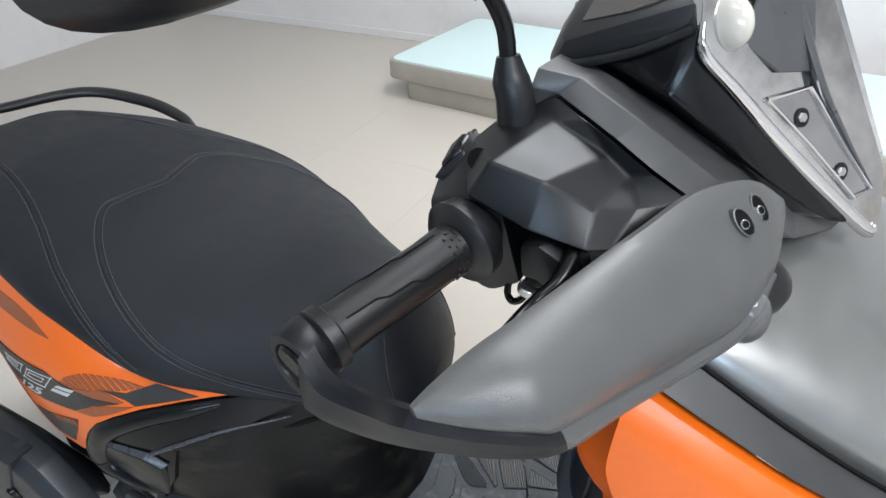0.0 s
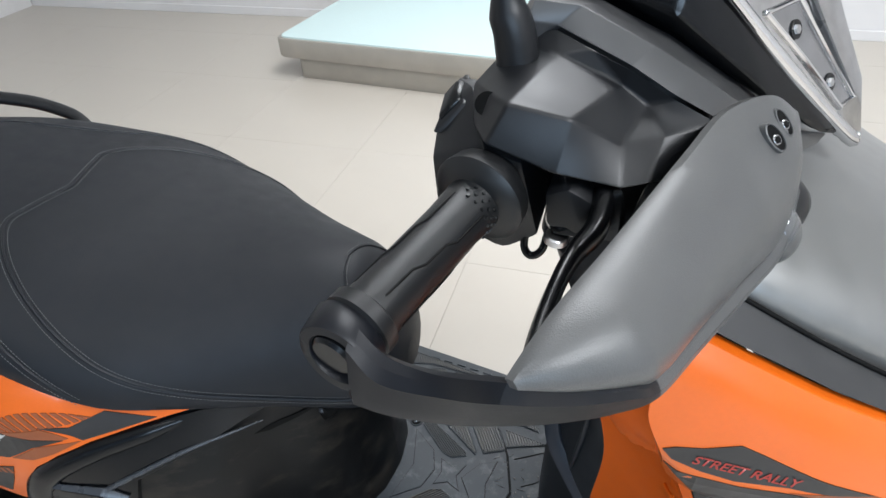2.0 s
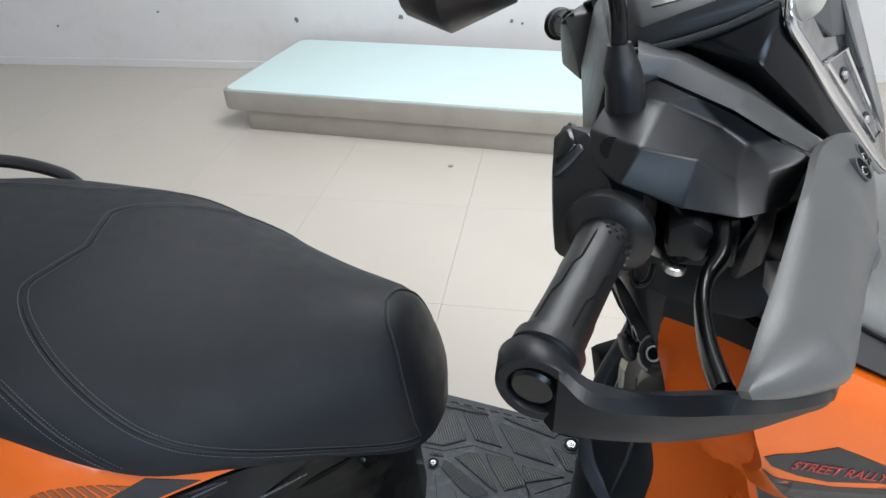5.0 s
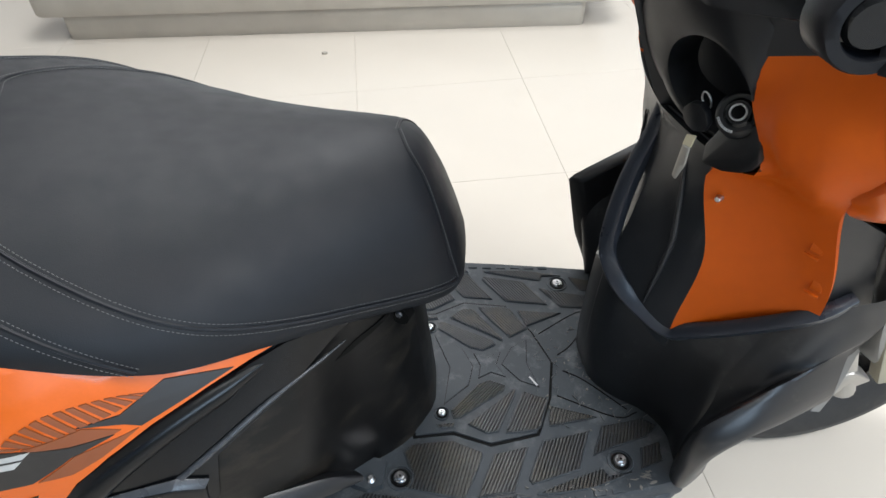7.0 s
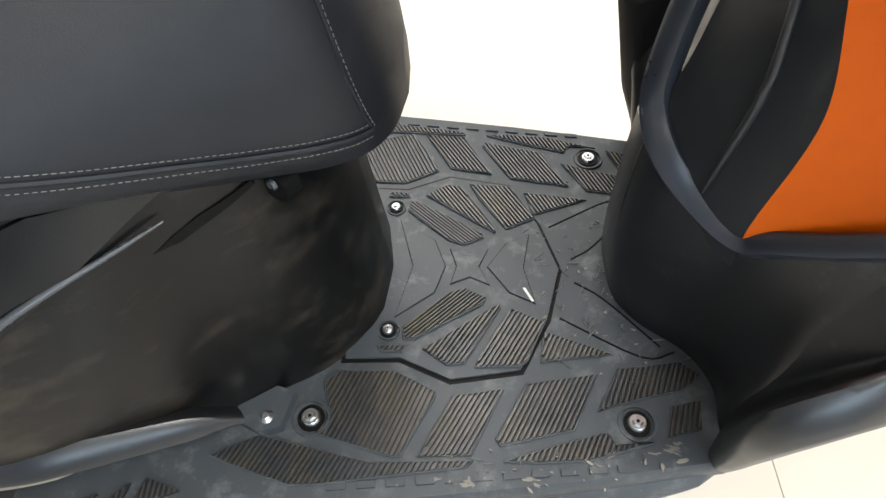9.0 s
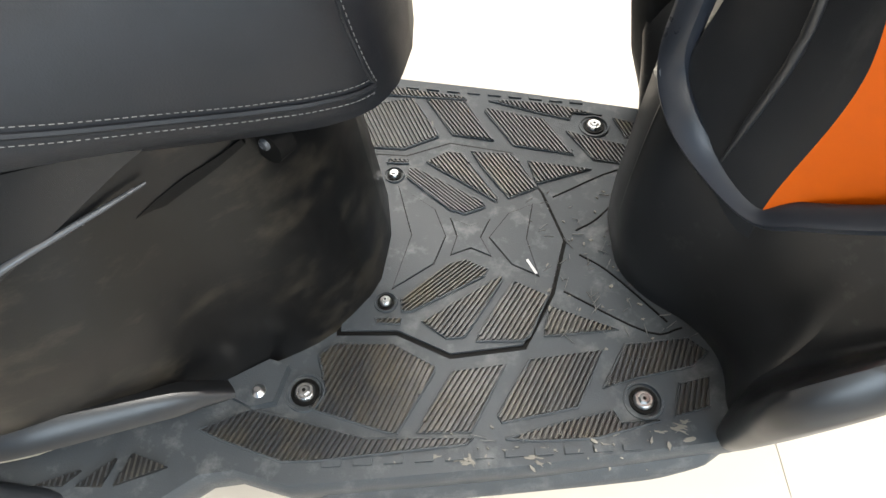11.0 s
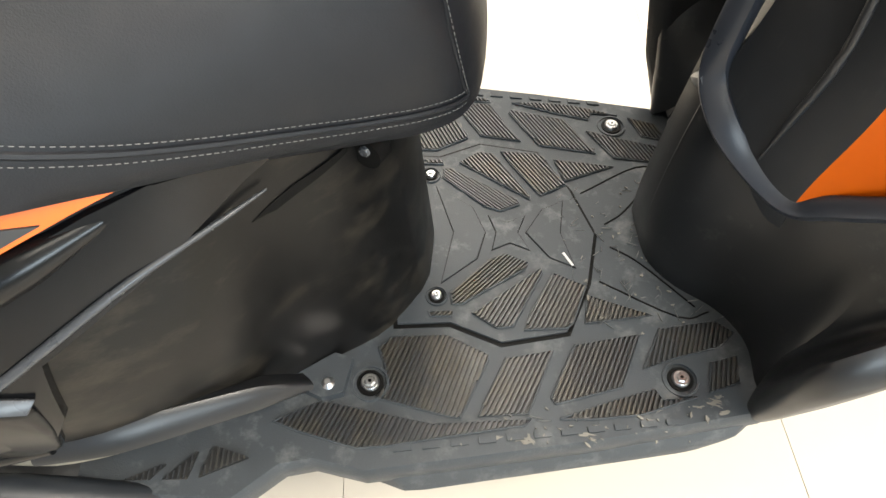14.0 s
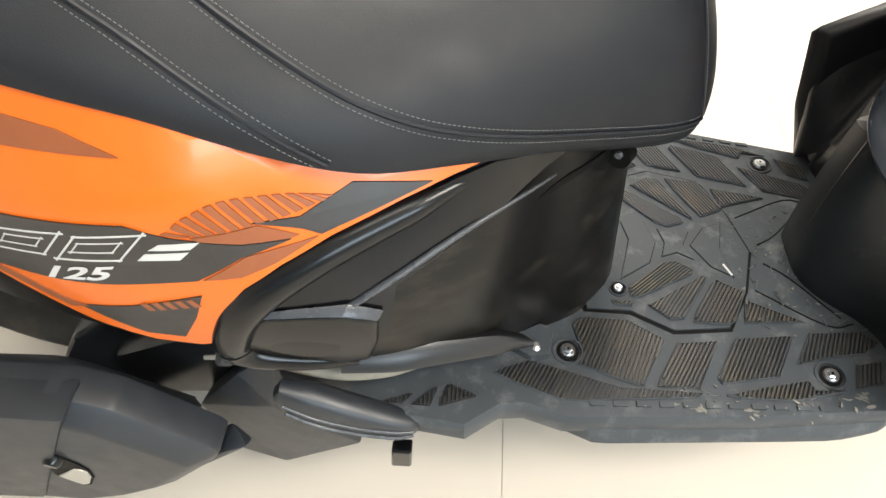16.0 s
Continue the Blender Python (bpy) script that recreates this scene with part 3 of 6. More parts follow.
    # Fin top and ridge carry their bright reflection as a lighter grey.
    part("fin_top", shell({k: (x, side * y, z) for k, (x, y, z) in dict(a=(-0.4960, 0.2825, 0.4945), b=(-0.4285, 0.2745, 0.4925), c=(-0.4015, 0.2685, 0.4785), d=(-0.3965, 0.2600, 0.4835), e=(-0.4250, 0.2655, 0.4985), f=(-0.4880, 0.2770, 0.4995)).items()}, ("a b e f", "b c d e"), (-0.44, side * 0.2, 0.42), 0.006, 0.0010), M_EDGE, cover, "fin top face with its sheen painted grey", 40)
    ridge = [(x, side * (half_width(x, z) + 0.002), z) for x, z in ((-0.431, 0.4890), (-0.386, 0.514), (-0.328, 0.5375), (-0.276, 0.5440), (-0.252, 0.5455))]
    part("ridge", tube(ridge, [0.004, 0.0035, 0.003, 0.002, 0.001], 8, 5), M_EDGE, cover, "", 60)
    part("lower_strip", ribbon([(-0.45, side * 0.258, 0.386), (-0.40, side * 0.250, 0.382), (-0.36, side * 0.236, 0.374), (-0.30, side * 0.210, 0.352), (-0.262, side * 0.192, 0.330)], (0.1, 0.75 * side, 0.6), [0.012, 0.014, 0.014, 0.012, 0.004], 0.010), M_FLANGE, scooter, "smooth dark grey lower strip", 45)
    part("frame_strip", tube([(-0.565, side * 0.244, 0.376), (-0.515, side * 0.249, 0.354), (-0.455, side * 0.250, 0.344), (-0.405, side * 0.242, 0.342), (-0.36, side * 0.23, 0.348)], [0.003, 0.007, 0.009, 0.008, 0.003], 8, 6), M_STRIP, scooter, "pale dusty metal strip", 60)

# ---- floorboard ----
board_ring = [(0.178, 0.213), (0.09, 0.226), (0.0, 0.239), (-0.1, 0.25), (-0.216, 0.262), (-0.262, 0.250), (-0.29, 0.255), (-0.327, 0.285), (-0.40, 0.278), (-0.455, 0.262), (-0.46, 0.2)]


def board_level(x):
    return mat_z(x) if x > -0.27 else mat_z(-0.27) + 0.2 * (-0.27 - x) * (1 if x > -0.33 else 0.3) + (0.0 if x > -0.33 else 0.008)


outline = [(x, -y) for x, y in board_ring] + [(x, y) for x, y in reversed(board_ring)]
board = part("floorboard", loft([[(x, y * k, board_level(x) + dz) for x, y in outline] for k, dz in ((0.97, -0.05), (1.0, -0.03), (1.0, -0.006), (0.985, 0.0))]), M_MAT, scooter, "worn black rubber floorboard with ribbed pads", 35)
for side in (-1, 1):
    part("side_skid", hull([(0.17, side * 0.205, 0.238), (0.19, side * 0.2, 0.2), (-0.2, side * 0.255, 0.27), (-0.225, side * 0.25, 0.235), (-0.18, side * 0.268, 0.235), (0.1, side * 0.236, 0.205), (0.15, side * 0.226, 0.215)], 0.004), M_MAT, scooter)


def on_board(poly, lift, thick, parent, name, mat, label="", cell=0.05):
    bm = bmesh.new()
    loft([[(x, y, mat_z(x) + z) for x, y in poly] for z in (lift - thick, lift)], bm=bm)
    return part(name, bm, mat, parent, label, 0)


HATCH = [(-0.19, 0.119), (-0.133, 0.117), (-0.082, 0.140), (-0.009, 0.128), (0.024, 0.066), (0.043, 0.0), (0.024, -0.066), (-0.009, -0.128), (-0.082, -0.140), (-0.133, -0.117), (-0.19, -0.119)]


def shrink(poly, d):
    """The outline moved inwards by d."""
    out, n = [], len(poly)
    area = sum(poly[k][0] * poly[(k + 1) % n][1] - poly[(k + 1) % n][0] * poly[k][1] for k in range(n))
    s = 1 if area > 0 else -1
    for k in range(n):
        p, q, r = Vector(poly[k - 1]), Vector(poly[k]), Vector(poly[(k + 1) % n])
        a, b = (q - p).normalized(), (r - q).normalized()
        na, nb = Vector((-a.y, a.x)) * s, Vector((-b.y, b.x)) * s
        m = (na + nb)
        m = m / max(0.35, m.dot(na))
        out.append(tuple(q + m * d))
    return out


on_board(HATCH, 0.0008, 0.004, board, "hatch_gap", M_GAP)
hatch = on_board(shrink(HATCH, 0.0042), 0.0035, 0.006, board, "hatch", M_MAT, "worn rubber service hatch")
PADS = [
    (0.42, [(-0.204, -0.140), (-0.190, -0.128), (-0.136, -0.127), (-0.096, -0.149), (-0.097, -0.155), (-0.128, -0.213), (-0.137, -0.212), (-0.207, -0.192), (-0.195, -0.177), (-0.198, -0.160)]),
    (0.58, [(-0.079, -0.153), (-0.030, -0.145), (-0.063, -0.210), (-0.111, -0.212)]),
    (0.55, [(-0.006, -0.139), (0.0645, -0.127), (0.034, -0.185), (-0.036, -0.201), (-0.039, -0.195)]),
    (0.45, [(0.087, -0.121), (0.150, -0.112), (0.168, -0.126), (0.147, -0.142), (0.093, -0.155), (0.060, -0.166)]),
    (0.35, [(0.132, -0.160), (0.162, -0.152), (0.156, -0.181), (0.121, -0.192)]),
    (0.5, [(-0.299, -0.213), (-0.258, -0.194), (-0.154, -0.218), (-0.061, -0.215), (-0.068, -0.221), (-0.107, -0.226), (-0.198, -0.238), (-0.224, -0.239), (-0.277, -0.222)]),
    (0.5, [(-0.033, -0.2155), (0.019, -0.199), (0.066, -0.187), (0.072, -0.199), (0.107, -0.196), (0.047, -0.213), (-0.003, -0.2165)]),
    (0.5, [(0.017, -0.080), (0.083, -0.105), (0.009, -0.114)]),
]
HATCH_PADS = [
    (1.05, [(-0.130, -0.079), (-0.083, -0.036), (-0.066, -0.030), (-0.043, -0.041), (-0.047, -0.049), (-0.120, -0.093), (-0.129, -0.093)]),
    (0.65, [(-0.030, -0.0485), (-0.029, -0.054), (-0.068, -0.119), (-0.085, -0.121), (-0.109, -0.104)]),
    (0.60, [(-0.0165, -0.0545), (0.0165, -0.071), (-0.005, -0.116), (-0.012, -0.121), (-0.057, -0.123), (-0.047, -0.102)]),
    (0.60, [(-0.154, -0.101), (-0.129, -0.101), (-0.130, -0.107), (-0.152, -0.107)]),
]


def ribbed(slope, poly, lift, parent):
    """A recessed pad with fine parallel ribs, set aslant and mirrored on the two sides."""
    for s in (1, -1):
        p = [(x, s * y) for x, y in poly]
        pad = on_board(p, lift - 0.0002, 0.003, parent, "ribbed_pad", M_RIB)
        k = slope * s
        inner = [(x - k * y, y) for x, y in shrink(p, 0.0008)]
        bm = bmesh.new()
        lo, hi = min(q[0] for q in inner), max(q[0] for q in inner)
        x = lo + 0.0018
        while x < hi:
            ys = sorted(y0 + (y1 - y0) * (x - x0) / (x1 - x0) for (x0, y0), (x1, y1) in zip(inner, inner[1:] + inner[:1]) if (x0 > x) != (x1 > x))
            for a, b in zip(ys[::2], ys[1::2]):
                if b - a > 0.003:
                    rows = []
                    for y in (a, b):
                        c = x + k * y
                        z = mat_z(c) + lift
                        rows.append([(c - 0.0014, y, z - 0.0003), (c - 0.0011, y, z + 0.0030), (c + 0.0011, y, z + 0.0030), (c + 0.0014, y, z - 0.0003)])
                    loft(rows, bm=bm)
            x += 0.0051
        tagged(part("ribs", bm, M_RIBS, pad, "", 0), kind="stuff")
        rim = [Vector((x, y, mat_z(x) + lift + 0.0008)) for x, y in p]
        part("pad_rim", tube(rim + rim[:1], 0.0011, 6, 1, smooth=False), M_MAT, pad)


for slope, p in PADS:
    ribbed(slope, p, 0.0008, board)
for slope, p in HATCH_PADS:
    ribbed(slope, p, 0.0042, hatch)
for y0 in (-0.236, 0.236):
    for k in range(11):
        x = -0.19 + 0.026 * k
        on_board([(x, y0 * (1.03 - 0.16 * (x + 0.19) / 0.5)), (x + 0.016, y0 * (1.03 - 0.16 * (x + 0.206) / 0.5)), (x + 0.016, y0 * (1.005 - 0.16 * (x + 0.206) / 0.5)), (x, y0 * (1.005 - 0.16 * (x + 0.19) / 0.5))], 0.0022, 0.004, board, "edge_block", M_MAT)
RELIEFS = (
    [(-0.082, 0.025), (-0.060, 0.015), (-0.038, 0.025), (-0.049, 0.0), (-0.038, -0.025), (-0.060, -0.015), (-0.082, -0.025), (-0.075, 0.0)],
    [(-0.140, 0.068), (-0.098, 0.036), (-0.086, 0.0), (-0.098, -0.036), (-0.140, -0.068), (-0.123, 0.0)],
    [(-0.041, 0.0), (-0.018, 0.034), (0.010, 0.048), (0.0, 0.0), (0.010, -0.048), (-0.018, -0.034)],
)
for poly in RELIEFS:
    on_board(poly, 0.0037, 0.003, hatch, "relief_gap", M_GAP)
    on_board(shrink(poly, 0.0011), 0.0050, 0.004, hatch, "relief", M_MAT)
for s in (1, -1):
    for line in ([(0.055, 0.016), (0.084, 0.037), (0.134, 0.094)], [(0.034, 0.062), (0.112, 0.106), (0.147, 0.10)]):
        part("relief_line", tube([(x, s * y, mat_z(x) + 0.0003) for x, y in line], 0.0011, 6, 4), M_GAP, board)
# scuffs, dried mud and chips trodden into the rubber
grit = random.Random(11)
specks = bmesh.new()
for k in range(64):
    if k < 30:
        x, y = grit.uniform(-0.02, 0.16), grit.uniform(-0.12, 0.09)
    elif k < 58:
        x, y = grit.uniform(-0.15, 0.12), -0.225 + grit.uniform(-0.016, 0.02) + 0.0
    else:
        x, y = grit.uniform(-0.2, 0.17), grit.uniform(-0.22, 0.22)
    r, turn_by, stretch = grit.uniform(0.0004, 0.0015) * (1.6 if grit.random() < 0.1 else 1), grit.uniform(0, 3.1), grit.uniform(1, 3)
    lift = 0.0042 if -0.19 < x < 0.03 and abs(y) < 0.115 else 0.0024
    ring = []
    for j in range(7):
        a, q = j * 0.8976, r * grit.uniform(0.5, 1.2)
        u, v = q * stretch * math.cos(a), q * math.sin(a)
        px, py = x + u * math.cos(turn_by) - v * math.sin(turn_by), y + u * math.sin(turn_by) + v * math.cos(turn_by)
        ring.append((px, py))
    loft([[(px, py, mat_z(px) + lift - 0.0012) for px, py in ring], [(px, py, mat_z(px) + lift + 0.0003) for px, py in ring]], bm=specks)
for k in range(28):
    near = k < 17
    x, y = (grit.uniform(-0.1, 0.15), grit.gauss(-0.229, 0.006)) if near else (grit.uniform(0.02, 0.15), grit.gauss(-0.06, 0.06))
    if near:
        y += 0.16 * max(0, x + 0.02)
    turn_by = grit.gauss(-0.1 if near else 0.6, 0.3)
    ring = []
    for j in range(13):
        a, q = j * 0.4833, grit.uniform(0.0004, 0.0034) * (1.1 if near else 0.7)
        u, v = q * (2.6 if near else 1.5) * math.cos(a), q * 0.8 * math.sin(a)
        ring.append((x + u * math.cos(turn_by) - v * math.sin(turn_by), y + u * math.sin(turn_by) + v * math.cos(turn_by)))
    lift = 0.0042 if -0.19 < x < 0.03 and abs(y) < 0.115 else 0.0005
    loft([[(px, py, mat_z(px) + lift - 0.0012) for px, py in ring], [(px, py, mat_z(px) + lift + 0.0002) for px, py in ring]], bm=specks)
scratches = bmesh.new()
for k in range(110):
    if k < 90:
        x, y = grit.uniform(0.0, 0.16), grit.gauss(-0.03, 0.06)
    else:
        x, y = grit.uniform(-0.12, 0.13), grit.gauss(-0.222, 0.008)
    if abs(y) > 0.232 - 0.13 * (x + 0.1):
        continue
    ang, ln, wd = grit.gauss(0.5, 0.9), grit.uniform(0.003, 0.016), grit.uniform(0.00015, 0.00035)
    dx, dy = math.cos(ang), math.sin(ang)
    lift = 0.0042 if -0.19 < x < 0.03 and abs(y) < 0.115 else 0.0026
    quad = [(x + dx * ln * p - dy * wd * q, y + dy * ln * p + dx * wd * q) for p, q in ((-0.5, -0.3), (0, -1), (0.5, -0.2), (0.5, 0.2), (0.1, 1), (-0.5, 0.3))]
    loft([[(px, py, mat_z(px) + lift - 0.0012) for px, py in quad], [(px, py, mat_z(px) + lift + 0.0002) for px, py in quad]], bm=scratches)
M_SCUFF = material("pale_scuff", (0.12, 0.12, 0.116), 0.7, spread=0.4)
tagged(part("scuffing", scratches, M_SCUFF, board, "pale scratches in the rubber", 0), kind="stuff")
M_MUD = material("dried_mud", (0.15, 0.143, 0.125), 0.85, spread=0.25)
tagged(part("mud_specks", specks, M_MUD, board, "specks of dried mud", 0), kind="stuff")
on_board([(-0.003, -0.028), (-0.0005, -0.027), (0.008, -0.044), (0.0055, -0.045)], 0.0054, 0.002, hatch, "paint_splash", M_WHITE, "pale paint splash")


def screw(x, y, r, parent, lift=0.0):
    z = mat_z(x) + lift
    part("screw_recess", cylinder((x, y, z + 0.0005), (x, y, z + 0.0022), r * 1.38, r * 1.35, 24), M_GAP, parent)
    cup = bmesh.new()
    loft([[(x + q * math.cos(k * 0.2618), y + q * math.sin(k * 0.2618), z + h) for k in range(24)] for q, h in ((r * 2.0, 0.0), (r * 1.9, 0.0026), (r * 1.72, 0.0026), (r * 1.65, 0.0))], caps=False, bm=cup)
    part("screw_ring", cup, M_MAT, parent)
    head = part("screw", cylinder((x, y, z), (x, y, z + 0.0055), r, r * 0.92, 20, 0.0012), M_STEEL, parent, "zinc plated hexagon screw")
    part("screw_centre", cylinder((x, y, z + 0.005), (x, y, z + 0.0075), r * 0.62, r * 0.5, 6, 0.0006), M_STEEL, head)
    part("screw_socket", cylinder((x, y, z + 0.0066), (x, y, z + 0.0078), r * 0.2, r * 0.18, 10), M_GAP, head)


for x, y, r in ((0.095, 0.177, 0.0095), (0.095, -0.177, 0.0095), (-0.212, -0.177, 0.0095), (-0.212, 0.177, 0.0095)):
    screw(x, y, r, board)
for x, y in ((-0.145, 0.083), (-0.145, -0.083)):
    screw(x, y, 0.006, hatch, 0.0035)
for s in (1, -1):
    tri = [(-0.29, s * 0.178), (-0.255, s * 0.195), (-0.236, s * 0.19), (-0.228, s * 0.155), (-0.245, s * 0.15)]
    tab = on_board(tri, 0.012, 0.014, scooter, "corner_tab", M_MAT)
    part("rivet", cylinder((-0.25, s * 0.181, mat_z(-0.25) + 0.011), (-0.25, s * 0.181, mat_z(-0.25) + 0.016), 0.0065, 0.004, 16, 0.001), M_STEEL, tab)
# rear step pads
for s in (1, -1):
    for tri in ([(-0.419, -0.263), (-0.385, -0.250), (-0.396, -0.263)], [(-0.385, -0.263), (-0.359, -0.240), (-0.365, -0.263)], [(-0.355, -0.262), (-0.345, -0.236), (-0.316, -0.246)]):
        poly = [(x, -s * y) for x, y in tri]
        bm = bmesh.new()
        loft([[(x, y, board_level(x) + z) for x, y in poly] for z in (-0.003, 0.0006)], bm=bm)
        pad = part("step_pad", bm, M_RIB, board, "", 0)
        bm = bmesh.new()
        lo, hi = min(q[0] for q in poly), max(q[0] for q in poly)
        x = lo + 0.004
        while x < hi - 0.001:
            ys = sorted(y0 + (y1 - y0) * (x - x0) / (x1 - x0) for (x0, y0), (x1, y1) in zip(poly, poly[1:] + poly[:1]) if (x0 > x) != (x1 > x))
            if len(ys) == 2:
                loft([[(x - 0.001, y, board_level(x)), (x, y, board_level(x) + 0.0022), (x + 0.001, y, board_level(x))] for y in ys], bm=bm)
            x += 0.0045
        tagged(part("ribs", bm, M_RIBS, pad, "", 0), kind="stuff")
# Black sheet laid on the cover paints the recess shadow; nothing is cut.
slot = part("slot_shade", laid([(-0.266, 0.522), (-0.237, 0.533), (-0.204, 0.5405), (-0.203, 0.5355), (-0.23, 0.526), (-0.252, 0.5185)], lambda x, z: half_width(x + 0.02 * max(0, (z - 0.28) / 0.29) * max(0.0, min(1.0, (x + 0.3) / 0.15)), z), 0.0008, 0.006, -1, 0.008), M_GAP, scooter, "", 0)
bolt_hole = part("bolt_recess", cylinder((-0.184, -0.096, 0.527), (-0.1915, -0.1085, 0.528), 0.0125, 0.012, 18), M_GAP, scooter)
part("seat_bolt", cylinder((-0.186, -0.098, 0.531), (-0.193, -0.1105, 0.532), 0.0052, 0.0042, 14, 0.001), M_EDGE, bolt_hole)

# ---- front apron ----
FZ = (0.20, 0.26, 0.34, 0.43, 0.56, 0.69, 0.73, 0.80, 0.87)
F_A = ((0.098, 0.097, 0.096, 0.095, 0.120, 0.138, 0.115, 0.085, 0.06),)
F_B = ((0.18, 0.176, 0.168, 0.160, 0.168, 0.146, 0.154, 0.133, 0.118), (0.12, 0.116, 0.103, 0.096, 0.104, 0.092, 0.161, 0.1455, 0.134))
F_C = ((0.19, 0.178, 0.215, 0.262, 0.262, 0.226, 0.213, 0.196, 0.205), (0.20, 0.195, 0.185, 0.185, 0.196, 0.199, 0.215, 0.255, 0.238))
F_D = ((0.36, 0.37, 0.39, 0.40, 0.42, 0.44, 0.45, 0.46, 0.46), (0.165, 0.165, 0.16, 0.15, 0.16, 0.19, 0.20, 0.20, 0.18))
F_E = ((0.38, 0.40, 0.44, 0.48, 0.52, 0.57, 0.58, 0.60, 0.60),)


def apron(k, z):
    """The corners of the front body at a height: centre rear, inner edge, flare, front side, nose."""
    if k == "A":
        return Vector((hermite(FZ, F_A[0], z), 0, z))
    if k == "E":
        return Vector((hermite(FZ, F_E[0], z), 0, z))
    f = {"B": F_B, "C": F_C, "D": F_D}[k]
    return Vector((hermite(FZ, f[0], z), -hermite(FZ, f[1], z), z))


def shield_fold(u, z):
    """The soft step across the orange leg shield: its upper half overhangs the lower one."""
    k = max(0.0, min(1.0, (z - 0.735 + 0.075 * u) / 0.055))
    top = max(0.0, min(1.0, (0.838 + 0.036 * u - z) / 0.058))
    return 0.028 * k * k * (3 - 2 * k) * top * top * (3 - 2 * top) * min(1.0, u / 0.3) * min(1.0, (1 - u) / 0.35)


def apron_sheet(a, b, z0, z1, thick, bow, side, steps=10, levels=14, rise=0.0, lift=0.0, fold=None):
    """A shell between two of those corner lines; bow pushes its middle outwards."""
    outer = []
    for i in range(levels + 1):
        row, back = [], []
        for j in range(steps + 1):
            u = j / steps
            low = z0 + rise * u
            z = low + (z1 + lift * u - low) * i / levels
            p, q = apron(a, z), apron(b, z)
            d = q - p
            nrm = Vector((d.y, -d.x, 0)).normalized()
            row.append(p + d * u + nrm * (bow * 4 * u * (1 - u) + (fold(u, z) if fold else 0.0)))
            back.append(row[-1] - nrm * thick)
        outer.append(row + back[::-1])
    if side > 0:
        outer = [[Vector((v.x, -v.y, v.z)) for v in ring] for ring in outer]
    return loft(outer)


def front_low(x):
    return hermite((0.2, 0.215, 0.24, 0.29, 0.36, 0.43, 0.5), (0.735, 0.705, 0.692, 0.678, 0.66, 0.645, 0.63), x)


def front_top(x):
    return 0.902 - 0.49 * (x - 0.205)


def front_width(x, z):
    """Half the width over the orange wings beside the headstock."""
    k = hermite((0.2, 0.29, 0.36, 0.43, 0.5), (1, 0.985, 0.93, 0.83, 0.66), x)
    low, top = front_low(x), front_top(x)
    mid = min(0.80, top - 0.05) - 0.03 * min(1, max(0, (x - 0.2) / 0.03))
    return k * hermite((low, low + 0.35 * (mid - low), mid, top - 0.035, top - 0.008, top), (0.200, 0.236, 0.262, 0.256, 0.245, 0.238), z)


def front_rear(z):
    """The slanting rear edge of the orange wings."""
    return hermite((0.69, 0.735, 0.784, 0.839, 0.90), (0.213, 0.207, 0.203, 0.186, 0.190), z)


def front_side(side):
    """The orange wing beside the headstock: its outline at growing distance from the rear edge."""
    rings = []
    for i in range(22):
        base = 0.2 + 0.3 * (i / 21) ** 1.3
        line = []
        for k in range(25):
            z = front_low(base) + (front_top(base) - front_low(base)) * k / 24
            line.append((base + (front_rear(z) - 0.2) * (1 - (i / 21) ** 1.3), z))
        rings.append([(x, side * front_width(x, z), z) for x, z in line] + [(x, side * (front_width(x, z) - 0.012), z) for x, z in reversed(line)])
    return loft(rings)


